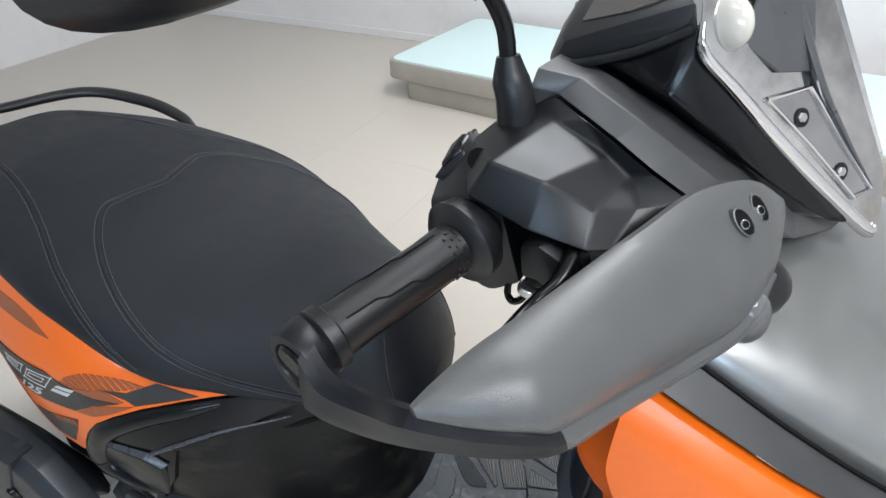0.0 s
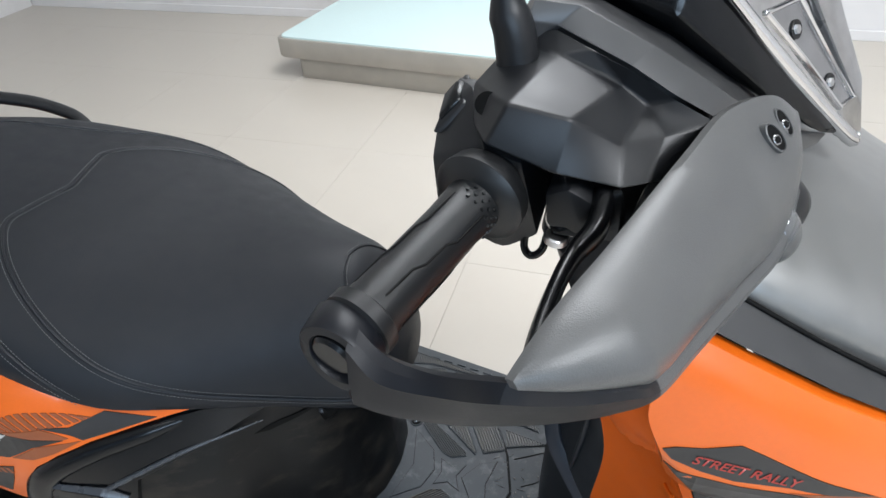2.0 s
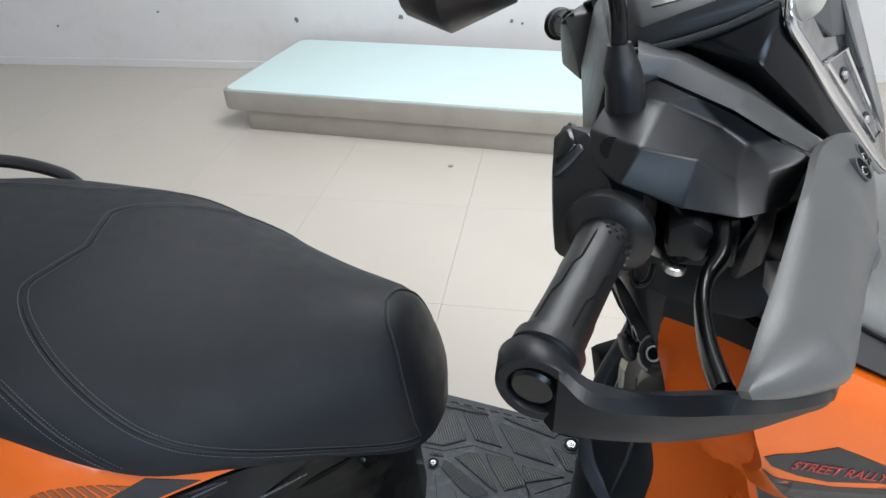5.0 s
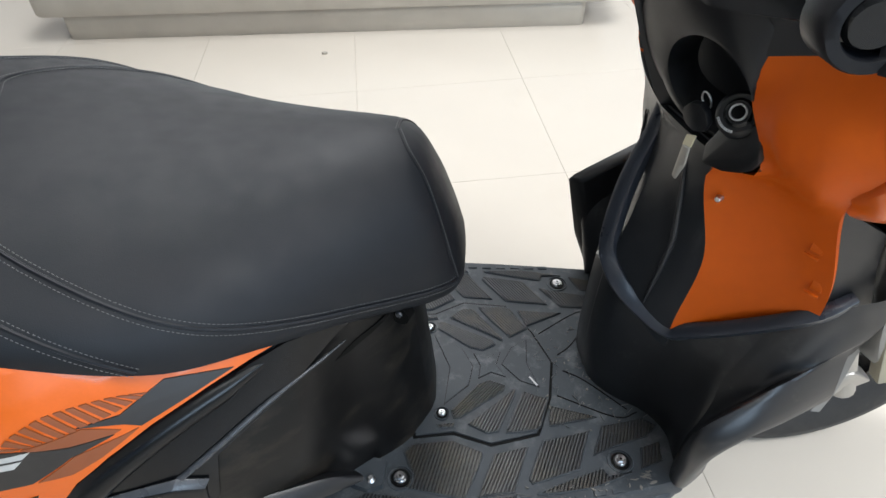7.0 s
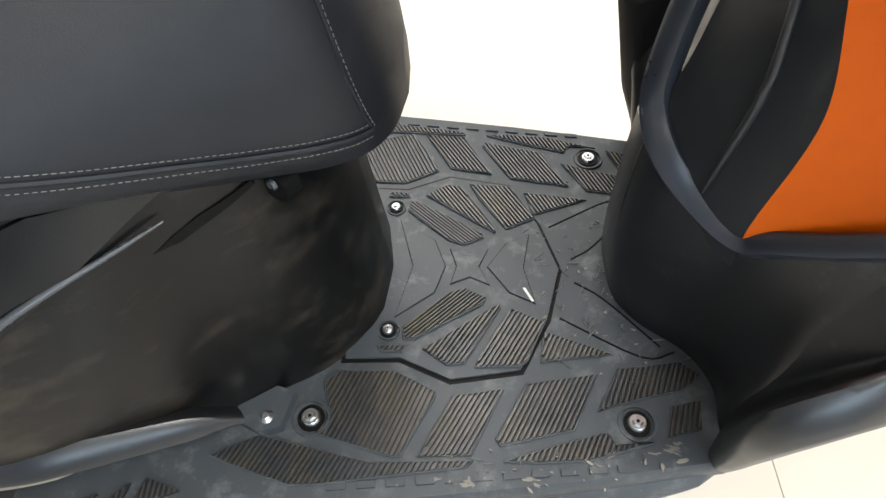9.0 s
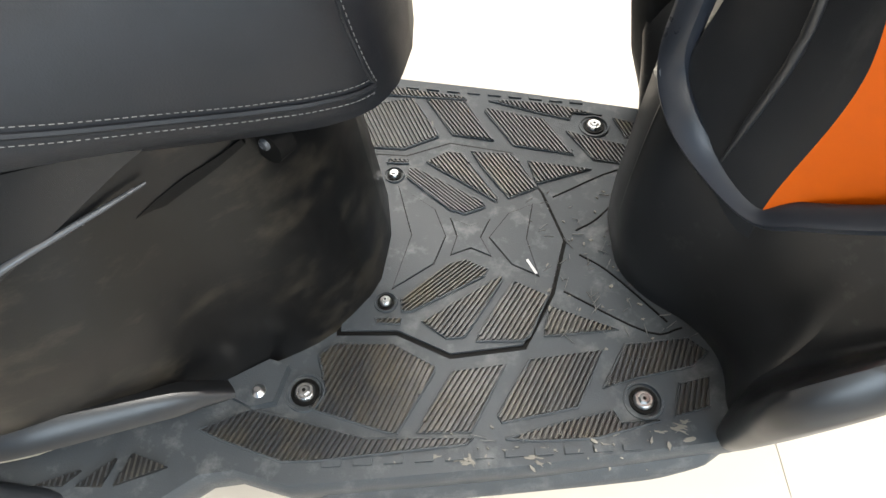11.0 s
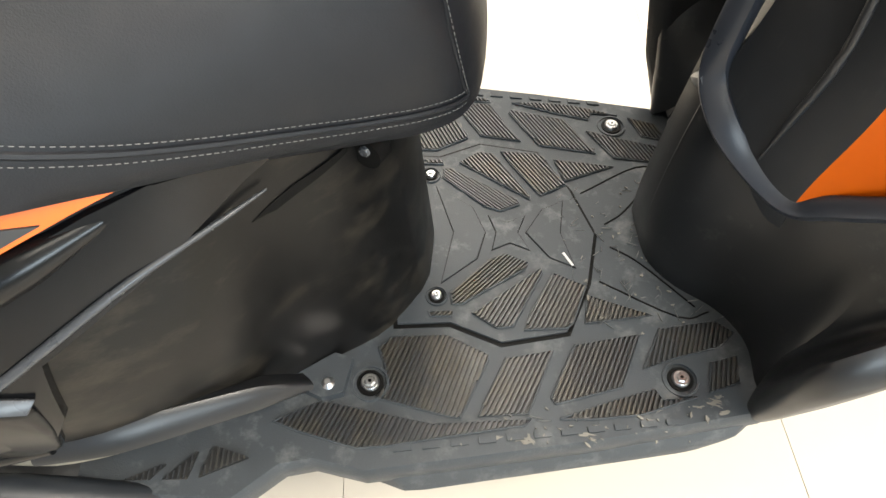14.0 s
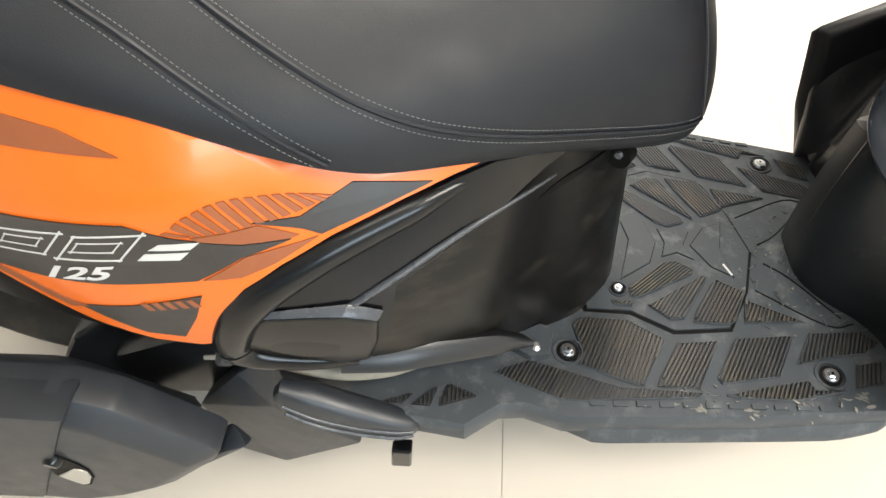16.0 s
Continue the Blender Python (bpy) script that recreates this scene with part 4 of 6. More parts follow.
for side in (-1, 1):
    part("inner_apron", apron_sheet("A", "B", 0.40, 0.715, 0.012, 0.004, side, levels=18), M_SHIELD, scooter, "black inner leg shield", 50)
    crest = [apron("A", z) + (apron("B", z) - apron("A", z)) * 0.62 for z in (0.455, 0.50, 0.56, 0.62, 0.675)]
    part("shield_crest", tube([Vector((p.x - 0.005, side * -p.y - 0.003 * -side, p.z)) for p in crest], [0.001, 0.0035, 0.004, 0.0035, 0.001], 8, 5), M_SHIELD, scooter, "raised crest on the inner shield", 60)
    part("key_pocket", apron_sheet("A", "B", 0.716, 0.868, 0.008, -0.05, side, levels=10, steps=16), M_PLASTIC, scooter, "dark recess round the ignition lock", 50)
    shelf = [apron("A", 0.716) + (apron("B", 0.716) - apron("A", 0.716)) * u for u in (0, 0.25, 0.5, 0.75)]
    shelf = [(p.x + 0.006, side * -p.y, p.z) for p in shelf] + [(0.2, side * 0.12, 0.722), (0.2, 0.0, 0.722)]
    part("pocket_shelf", hull([(x, y, z + h) for x, y, z in shelf for h in (-0.02, 0.002)], 0.004), M_PLASTIC, scooter, "rounded lower lip of the recess", 40)
    part("leg_shield", apron_sheet("B", "C", 0.432, 0.836, 0.01, -0.010, side, levels=36, rise=0.118, lift=0.036, fold=shield_fold), M_ORANGE_MATT, scooter, "orange leg shield", 50)
    part("shield_trim", apron_sheet("B", "C", 0.8365, 0.885, 0.012, -0.007, side, levels=4, rise=0.036), M_PLASTIC, scooter, "black trim above the leg shield", 50)
    def lower_width(x, z):
        return 0.206 - 0.10 * max(0.0, x - 0.2) - 0.022 * math.exp(-((z - 0.36) / 0.07) ** 2) * max(0.0, min(1.0, (0.30 - x) / 0.06))

    part("lower_side", laid([(0.232, 0.70), (0.255, 0.685), (0.30, 0.655), (0.315, 0.60), (0.338, 0.54), (0.362, 0.47), (0.354, 0.452), (0.336, 0.432), (0.295, 0.41), (0.268, 0.40), (0.264, 0.43), (0.268, 0.5), (0.264, 0.60)], lower_width, -0.012, 0.012, side, 0.03), M_PLASTIC, scooter, "matt black lower front cover", 50)
    part("fork_cover", hull([(0.30, side * 0.192, 0.668), (0.44, side * 0.19, 0.64), (0.45, side * 0.185, 0.46), (0.40, side * 0.184, 0.42), (0.378, side * 0.188, 0.46), (0.355, side * 0.194, 0.54), (0.322, side * 0.198, 0.615), (0.33, side * 0.15, 0.66), (0.44, side * 0.14, 0.5), (0.39, side * 0.15, 0.42), (0.36, side * 0.15, 0.5)], 0.006), M_GREY, scooter, "matt grey lower front cover", 30)
    bracket = part("fork_bracket", hull([(x, side * y, z) for x, z in ((0.364, 0.52), (0.40, 0.555), (0.46, 0.55), (0.47, 0.40), (0.405, 0.395)) for y in (0.17, 0.1905)], 0.004), M_BRACKET, scooter, "dusty beige bracket", 30)
    part("bracket_bolt", cylinder((0.382, side * 0.188, 0.523), (0.381, side * 0.198, 0.522), 0.0115, 0.009, 16, 0.003), M_STEEL, bracket)
    wing = part("front_panel", front_side(side), M_ORANGE, scooter, "orange front side panel with dark decal", 35)
    film = part("decal", laid([(0.2005, 0.802), (0.2094, 0.8061), (0.2273, 0.8087), (0.2382, 0.8125), (0.2503, 0.8167), (0.2663, 0.8101), (0.3085, 0.7907), (0.345, 0.776), (0.318, 0.7775), (0.2879, 0.7815), (0.2527, 0.7795), (0.2286, 0.7843), (0.2079, 0.7925)], front_width, 0.0008, 0.0016, side), M_DECAL, wing, "dark decal with red words", 0)
    lettering("STREET RALLY", (0.2215, 0.7925), (0.2925, 0.7835), 0.0085, 0.003, front_width, 0.0014, side, M_RED, film, bold=0.015)
    film = part("decal", laid([(0.2035, 0.7840), (0.2139, 0.7780), (0.2326, 0.7765), (0.2576, 0.7735), (0.2872, 0.7745), (0.3217, 0.772), (0.37, 0.757), (0.37, 0.700), (0.3178, 0.713), (0.270, 0.7205), (0.2475, 0.7300), (0.225, 0.755)], front_width, 0.0008, 0.0016, side), M_DECAL, wing, "dark decal with a silver mark", 0)
    for k in range(6):
        x = 0.2735 + 0.0135 * k
        z = 0.7335 - 0.13 * (x - 0.2735)
        part("silver_bar", laid([(x, z), (x + 0.0095, z - 0.0012), (x + 0.0135, z + 0.0128), (x + 0.004, z + 0.014)], front_width, 0.0015, 0.0008, side), M_WHITE, film, "", 0)
    part("decal_edge", laid([(0.345, 0.776), (0.318, 0.7775), (0.29, 0.7755), (0.33, 0.770), (0.40, 0.745), (0.40, 0.752)], front_width, 0.0006, 0.0012, side), M_DECAL_MID, wing, "", 0)
    part("front_nose", apron_sheet("D", "E", 0.3, 0.80, 0.012, 0.02, side), M_GREY, scooter, "matt grey front nose", 50)
    band = []
    for x in (0.2, 0.24, 0.3, 0.36, 0.43, 0.5):
        k = hermite((0.2, 0.29, 0.36, 0.43, 0.5), (1, 0.985, 0.93, 0.83, 0.66), x)
        za, zb = 0.9035 - 0.49 * (x - 0.205), 0.921 - 0.55 * (x - 0.205)
        band.append([(x, side * 0.236 * k, za), (x, side * 0.209 * k, zb), (x, side * 0.200 * k, zb - 0.01), (x, side * 0.222 * k, za - 0.012)])
    part("cowl_band", loft(band), M_BAND, scooter, "dark grey trim band", 30)
    part("band_groove", tube([(q[1][0], q[1][1], q[1][2] + 0.001) for q in band], 0.0018, 8, 5), M_GAP, scooter, "dark joint between cowl and band", 60)
# the smooth black foot of the leg shield: columns from the rim down to the rubber, then out over the flared wing
FOOT = (
    ((0.097, 0.030, 0.500), (0.092, 0.034, 0.40), (0.090, 0.038, 0.31), (0.094, 0.040, 0.245)),
    ((0.099, 0.002, 0.492), (0.091, 0.004, 0.40), (0.087, 0.008, 0.31), (0.093, 0.010, 0.245)),
    ((0.106, -0.028, 0.468), (0.096, -0.028, 0.39), (0.090, -0.030, 0.31), (0.0955, -0.033, 0.245)),
    ((0.129, -0.055, 0.443), (0.116, -0.058, 0.37), (0.110, -0.062, 0.30), (0.1185, -0.067, 0.244)),
    ((0.160, -0.090, 0.428), (0.147, -0.088, 0.36), (0.143, -0.090, 0.30), (0.153, -0.093, 0.243)),
    ((0.180, -0.112, 0.448), (0.168, -0.110, 0.37), (0.163, -0.113, 0.30), (0.171, -0.118, 0.242)),
    ((0.211, -0.142, 0.482), (0.190, -0.138, 0.39), (0.176, -0.140, 0.30), (0.178, -0.146, 0.241)),
    ((0.240, -0.166, 0.515), (0.206, -0.165, 0.40), (0.180, -0.176, 0.30), (0.172, -0.186, 0.241)),
    ((0.262, -0.186, 0.540), (0.230, -0.176, 0.44), (0.202, -0.184, 0.34), (0.182, -0.206, 0.225)),
)
WING = (
    ((0.240, -0.166, 0.515), (0.206, -0.165, 0.40), (0.180, -0.176, 0.30), (0.157, -0.204, 0.250), (0.169, -0.220, 0.244), (0.200, -0.200, 0.215)),
    ((0.262, -0.188, 0.546), (0.226, -0.178, 0.44), (0.192, -0.186, 0.345), (0.150, -0.213, 0.318), (0.162, -0.235, 0.302), (0.205, -0.205, 0.26)),
    ((0.285, -0.196, 0.562), (0.252, -0.194, 0.48), (0.214, -0.201, 0.405), (0.145, -0.230, 0.404), (0.165, -0.250, 0.374), (0.195, -0.212, 0.35)),
    ((0.305, -0.200, 0.570), (0.284, -0.199, 0.51), (0.248, -0.206, 0.455), (0.200, -0.226, 0.445), (0.200, -0.248, 0.4075), (0.220, -0.212, 0.38)),
    ((0.325, -0.202, 0.576), (0.312, -0.201, 0.53), (0.285, -0.206, 0.482), (0.255, -0.216, 0.465), (0.250, -0.235, 0.410), (0.262, -0.200, 0.385)),
    ((0.350, -0.202, 0.582), (0.345, -0.201, 0.54), (0.335, -0.201, 0.508), (0.322, -0.201, 0.488), (0.320, -0.213, 0.413), (0.325, -0.180, 0.39)),
)


def skin(columns, side):
    """A smooth sheet over the columns, both along and across them."""
    fine = [smooth_path(c, 5) for c in columns]
    rows = [smooth_path(row, 5) for row in zip(*fine)]
    return loft([[Vector((p.x, side * -p.y, p.z)) for p in row] for row in rows], closed=False)


RIM = [(0.142, 0.024, 0.71), (0.137, 0.024, 0.67), (0.115, 0.020, 0.60), (0.102, 0.012, 0.535), (0.099, 0.002, 0.492), (0.106, -0.028, 0.468), (0.129, -0.055, 0.443), (0.160, -0.090, 0.428), (0.180, -0.112, 0.448), (0.211, -0.142, 0.482), (0.262, -0.188, 0.546), (0.30, -0.19, 0.57)]
for side in (-1, 1):
    foot = part("apron_foot", skin(FOOT[1:] if side > 0 else FOOT, side), M_FLANGE, scooter, "smooth black foot of the leg shield", 60)
    line = RIM if side < 0 else [(x, -y, z) for x, y, z in RIM[4:]]
    face = Vector((-0.55, 0.35 * side, 0.75))
    part("foot_rim", ribbon(line, face, [0.007, 0.010, 0.0115, 0.012, 0.012, 0.012, 0.0115, 0.011, 0.010, 0.0095, 0.009, 0.007] if side < 0 else [0.011, 0.010], 0.008), M_RIM, foot, "smooth black rim painted a lit dark grey", 35)
for side in (-1, 1):
    part("apron_flange", skin(WING, side), M_FLANGE, scooter, "flared black lower edge of the leg shield", 50)
part("apron_backing", hull([(0.125, 0.015, 0.49), (0.146, 0.03, 0.71), (0.25, 0.2, 0.52), (0.25, 0.14, 0.72), (0.2, 0.205, 0.45), (0.14, 0.06, 0.45), (0.2, 0.05, 0.5)], 0.004), M_PLASTIC, scooter, "black backing of the far leg shield", 30)
part("apron_wing", hull([(0.112, 0.245, 0.447), (0.25, 0.24, 0.524), (0.26, 0.24, 0.3), (0.172, 0.235, 0.22), (0.134, 0.24, 0.33), (0.13, 0.225, 0.447), (0.25, 0.215, 0.52), (0.18, 0.21, 0.22)], 0.006), M_PLASTIC, scooter, "black outer edge of the far leg shield")

# grey cowl between apron and handlebar
cowl_rings = []
for x, w, z, h in ((0.188, 0.196, 0.922, 0.032), (0.2, 0.206, 0.922, 0.04), (0.25, 0.2025, 0.896, 0.052), (0.3, 0.195, 0.868, 0.060), (0.36, 0.183, 0.834, 0.066), (0.45, 0.15, 0.785, 0.066), (0.56, 0.08, 0.73, 0.05)):
    cowl_rings.append([(x, w * math.copysign(abs(math.cos(a)) ** 0.8, math.cos(a)), z + h * math.sin(a) ** 0.9) for a in [math.pi * k / 22 for k in range(23)]] + [(x, -w, z - 0.03), (x, w, z - 0.03)])
part("front_cowl", loft(cowl_rings), M_GREY, scooter, "matt grey upper front cowl", 60)

part("neck_cover", hull(both([(0.085, -0.12, 0.872), (0.125, -0.175, 0.880), (0.18, -0.205, 0.885), (0.20, -0.205, 0.90), (0.20, -0.19, 0.945), (0.13, -0.14, 0.925), (0.09, -0.1, 0.91)]), 0.005), M_PLASTIC, scooter, "black cover round the steering neck", 30)

# ---- handlebar ----
bar = part("handlebar_cover", hull(both([(0.10, -0.12, 0.95), (0.05, -0.12, 0.975), (0.06, -0.13, 1.05), (0.09, -0.12, 1.075), (0.2, -0.15, 1.0), (0.17, -0.10, 0.95), (0.18, -0.13, 1.03)]), 0.006), M_PLASTIC, scooter, "black handlebar cover", 30)
GRIP_IN, GRIP_OUT = Vector((0.064, -0.244, 0.983)), Vector((0.028, -0.350, 0.969))


def flip(p, side):
    return Vector((p[0], p[1] if side < 0 else -p[1], p[2]))


for side in (-1, 1):
    def m(*pts):
        return [flip(p, side) for p in pts]

    housing = part("switch_housing", hull(m((0.026, -0.216, 0.993), (0.03, -0.222, 0.95), (0.074, -0.218, 0.926), (0.098, -0.216, 0.94), (0.088, -0.226, 1.0), (0.065, -0.232, 1.012), (0.024, -0.19, 1.012), (0.03, -0.16, 1.026), (0.048, -0.191, 1.033), (0.1, -0.12, 0.95), (0.05, -0.12, 0.965), (0.08, -0.18, 1.03)), 0.004), M_PLASTIC, scooter, "angular black switch housing", 25)
    COVER = dict(g0=(0.0940, -0.1522, 1.0595), g1=(0.1192, -0.1660, 1.0525), g2=(0.1444, -0.1784, 1.0453), g3=(0.1711, -0.1840, 1.0313), g4=(0.1988, -0.1908, 1.0205),
                 b0=(0.048, -0.189, 1.034), b1=(0.066, -0.150, 1.050), v1=(0.0996, -0.1675, 1.047), v2=(0.0785, -0.229, 1.0405), v3=(0.1155, -0.2285, 1.0335),
                 v4=(0.1395, -0.1755, 1.0335), v5=(0.157, -0.180, 1.0235), v6=(0.145, -0.2135, 1.0125), v7=(0.167, -0.2005, 1.014),
                 w1=(0.052, -0.210, 1.017), w2=(0.067, -0.2385, 1.018), w3=(0.108, -0.2385, 1.003), w4=(0.148, -0.236, 0.996), w5=(0.163, -0.232, 0.999), e1=(0.188, -0.196, 0.985))
    cover = part("brake_cover", shell({k: flip(p, side) for k, p in COVER.items()}, ("b1 b0 v2 v1", "b1 v1 g0", "g0 v1 g1", "v1 v4 g1", "g1 v4 g2", "g2 v4 v5 g3", "g3 v5 v7 g4", "v1 v2 v3 v4", "v4 v3 v6 v5", "v5 v6 v7", "b0 w1 w2 v2", "v2 w2 w3 v3", "v3 w3 w4 v6", "v6 w4 w5 v7", "v7 w5 e1 g4"), flip((0.12, -0.14, 0.97), side), 0.007, 0.0024, 3), M_PLASTIC, housing, "faceted black cover over the brake lever", 32)
    part("cover_core", hull(m((0.06, -0.13, 1.04), (0.06, -0.18, 1.015), (0.10, -0.14, 1.045), (0.15, -0.165, 1.02), (0.185, -0.17, 1.005), (0.19, -0.14, 0.965), (0.10, -0.13, 0.96), (0.10, -0.20, 0.985), (0.155, -0.205, 0.985)), 0.004), M_GAP, housing, "", 30)
    part("cover_skirt", hull(m((0.160, -0.235, 0.999), (0.172, -0.228, 0.985), (0.170, -0.230, 0.957), (0.156, -0.230, 0.942), (0.150, -0.222, 0.946), (0.160, -0.226, 0.965), (0.182, -0.2, 0.95), (0.19, -0.17, 0.96), (0.184, -0.185, 1.0), (0.16, -0.2, 0.945)), 0.003), M_PLASTIC, housing, "", 30)
    gi, go = flip(GRIP_IN, side), flip(GRIP_OUT, side)
    d = (go - gi).normalized()
    prof = [(-0.03, 0.012), (-0.012, 0.029), (0.0, 0.031), (0.004, 0.027), (0.006, 0.0185), (0.03, 0.0172), (0.075, 0.0172), (0.106, 0.0178), (0.108, 0.0212), (0.116, 0.0212), (0.118, 0.017), (0.124, 0.013)]
    u = d.orthogonal().normalized()
    v = d.cross(u)
    grip = part("grip", loft([[gi + d * s + r * (math.cos(6.2832 * k / 28) * u + math.sin(6.2832 * k / 28) * v) for k in range(28)] for s, r in prof]), M_GRIP, scooter, "black rubber handlebar grip", 40)
    for a0 in (0.2, 1.5, 2.8, 4.1, 5.4):
        pts = []
        for s, da in ((0.018, 0.0), (0.045, 0.05), (0.052, 0.25), (0.07, 0.3), (0.078, 0.5), (0.1, 0.55)):
            pts.append(gi + d * s + 0.0174 * (math.cos(a0 + da) * u + math.sin(a0 + da) * v))
        part("grip_groove", tube(pts, 0.0008, 5, 1, smooth=False), M_GAP, grip)
    part("bar_end", cylinder(go + d * 0.008, Vector((0.0215, side * 0.3735, 0.9655)), 0.0138, 0.0132, 24, 0.002), M_GLOSS, scooter, "black bar end weight")
    part("switch_panel", hull(m((0.024, -0.207, 1.005), (0.044, -0.199, 1.026), (0.036, -0.160, 1.029), (0.024, -0.164, 1.016), (0.030, -0.205, 1.004), (0.05, -0.199, 1.022), (0.04, -0.162, 1.028), (0.03, -0.166, 1.014)), 0.0015, 1), M_PLASTIC, housing)
    part("switch_button", hull(m((0.0255, -0.200, 1.012), (0.038, -0.196, 1.0265), (0.034, -0.174, 1.031), (0.024, -0.178, 1.020), (0.03, -0.198, 1.008), (0.044, -0.194, 1.024), (0.04, -0.174, 1.028), (0.03, -0.178, 1.016)), 0.002, 1), M_GLOSS, housing, "glossy black rocker switch")
    part("housing_dimple", cylinder(flip((0.067, -0.198, 1.020), side), flip((0.0625, -0.2135, 1.0325), side), 0.0085, 0.0075, 18), M_GAP, housing)
    part("cable_hook", tube(m((0.090, -0.212, 0.945), (0.089, -0.217, 0.931), (0.094, -0.219, 0.925), (0.101, -0.217, 0.929), (0.104, -0.212, 0.94)), 0.0028, 8, 5), M_GLOSS, housing, "small black hook", 60)
    boot = [flip((0.074, -0.170, 1.036), side), flip((0.071, -0.170, 1.06), side), flip((0.067, -0.169, 1.072), side), flip((0.064, -0.168, 1.088), side)]
    mirror = part("mirror", tube(boot, [0.0145, 0.0135, 0.013, 0.008], 16, 4), M_PLASTIC, scooter, "black rear view mirror on a stem", 40)
    part("mirror_stem", tube(m((0.065, -0.168, 1.08), (0.060, -0.170, 1.112), (0.048, -0.19, 1.142), (0.03, -0.235, 1.16), (0.012, -0.29, 1.175)), 0.006, 10, 6), M_GLOSS, mirror, "", 60)
    head = []
    c = flip((-0.012, -0.338, 1.191), side)
    for s, r in ((-0.016, 0.55), (-0.014, 0.9), (0.0, 1.0), (0.02, 0.8), (0.028, 0.4)):
        head.append([c + Vector((s, side * -0.0 + 0.092 * r * math.copysign(abs(math.cos(a)) ** 0.7, math.cos(a)), 0.04 * r * math.copysign(abs(math.sin(a)) ** 0.7, math.sin(a)))) for a in [6.2832 * k / 32 for k in range(32)]])
    part("mirror_shell", loft(head), M_PLASTIC, mirror, "", 60)
    glass = [[c + Vector((s, 0.074 * r * math.copysign(abs(math.cos(a)) ** 0.7, math.cos(a)), 0.033 * r * math.copysign(abs(math.sin(a)) ** 0.7, math.sin(a)))) for a in [6.2832 * k / 32 for k in range(32)]] for s, r in ((-0.016, 1.0), (-0.0185, 0.98))]
    part("mirror_glass", loft(glass), M_CHROME, mirror)
    # brake lever and its bracket
    part("lever_bracket", hull(m((0.10, -0.20, 1.0), (0.15, -0.232, 0.994), (0.155, -0.21, 0.95), (0.10, -0.2, 0.94), (0.11, -0.24, 0.96), (0.15, -0.24, 0.96)), 0.003), M_GLOSS, scooter)
    part("brake_lever", tube(m((0.139, -0.226, 0.984), (0.137, -0.247, 0.974), (0.127, -0.264, 0.966), (0.121, -0.29, 0.963), (0.118, -0.33, 0.964), (0.119, -0.365, 0.967)), [0.008, 0.007, 0.0055, 0.005, 0.0055, 0.006], 10, 6, 1.4), M_GLOSS, scooter, "black brake lever", 60)
    part("lever_pivot", hull(m((0.106, -0.236, 0.964), (0.128, -0.240, 0.960), (0.134, -0.238, 0.984), (0.118, -0.240, 0.994), (0.104, -0.236, 0.986), (0.106, -0.21, 0.96), (0.134, -0.21, 0.96), (0.132, -0.21, 0.995), (0.106, -0.21, 0.992)), 0.003), M_PLASTIC, scooter, "", 25)
    part("pivot_pin", cylinder(flip((0.112, -0.236, 0.952), side), flip((0.113, -0.236, 0.958), side), 0.008, 0.008, 12, 0.001), M_STEEL, scooter, "bright pivot nut")
    for j in range(9):
        for i in range(3):
            a0 = 1.0 + j * 0.33 + (0.165 if i % 2 else 0)
            q = gi + d * (0.0085 + 0.0042 * i)
            out = math.cos(a0) * u + math.sin(a0) * v
            part("grip_stud", cylinder(q + out * 0.0165, q + out * 0.0192, 0.0016, 0.0011, 6), M_GRIP, grip)
    # hand guard: a domed plate over a folded strap that runs from the bar end along its lower edge
    top = smooth_path(m((0.1157, -0.3937, 0.9985), (0.1215, -0.381, 1.005), (0.131, -0.358, 1.011), (0.145, -0.325, 1.0145), (0.158, -0.293, 1.018), (0.180, -0.238, 1.024), (0.200, -0.188, 1.027), (0.2265, -0.158, 1.0255), (0.2475, -0.1400, 1.008)), 6)
    crease = smooth_path(m((0.118, -0.3945, 0.9945), (0.139, -0.3835, 0.987), (0.1635, -0.367, 0.979), (0.1745, -0.352, 0.971), (0.191, -0.3155, 0.9665), (0.218, -0.257, 0.957), (0.242, -0.212, 0.957), (0.2535, -0.170, 0.973), (0.2515, -0.144, 0.996)), 6)
    out = Vector((0.75, 0.45 * side, 0.38)).normalized()
    rings = []
    for k, (a, b) in enumerate(zip(top, crease)):
        rise = 0.016 * min(1, k / 14) * min(1, (len(top) - 1 - k) / 16 + 0.05)
        row = [a + (b - a) * t + out * (0.002 + rise * (1 - abs(2 * t - 1) ** 2.6)) for t in [q / 14 for q in range(15)]]
        rings.append(row + [p - out * 0.005 for p in reversed(row)])
    guard = part("hand_guard", loft(rings), M_GUARD, scooter, "grey plastic hand guard", 40)
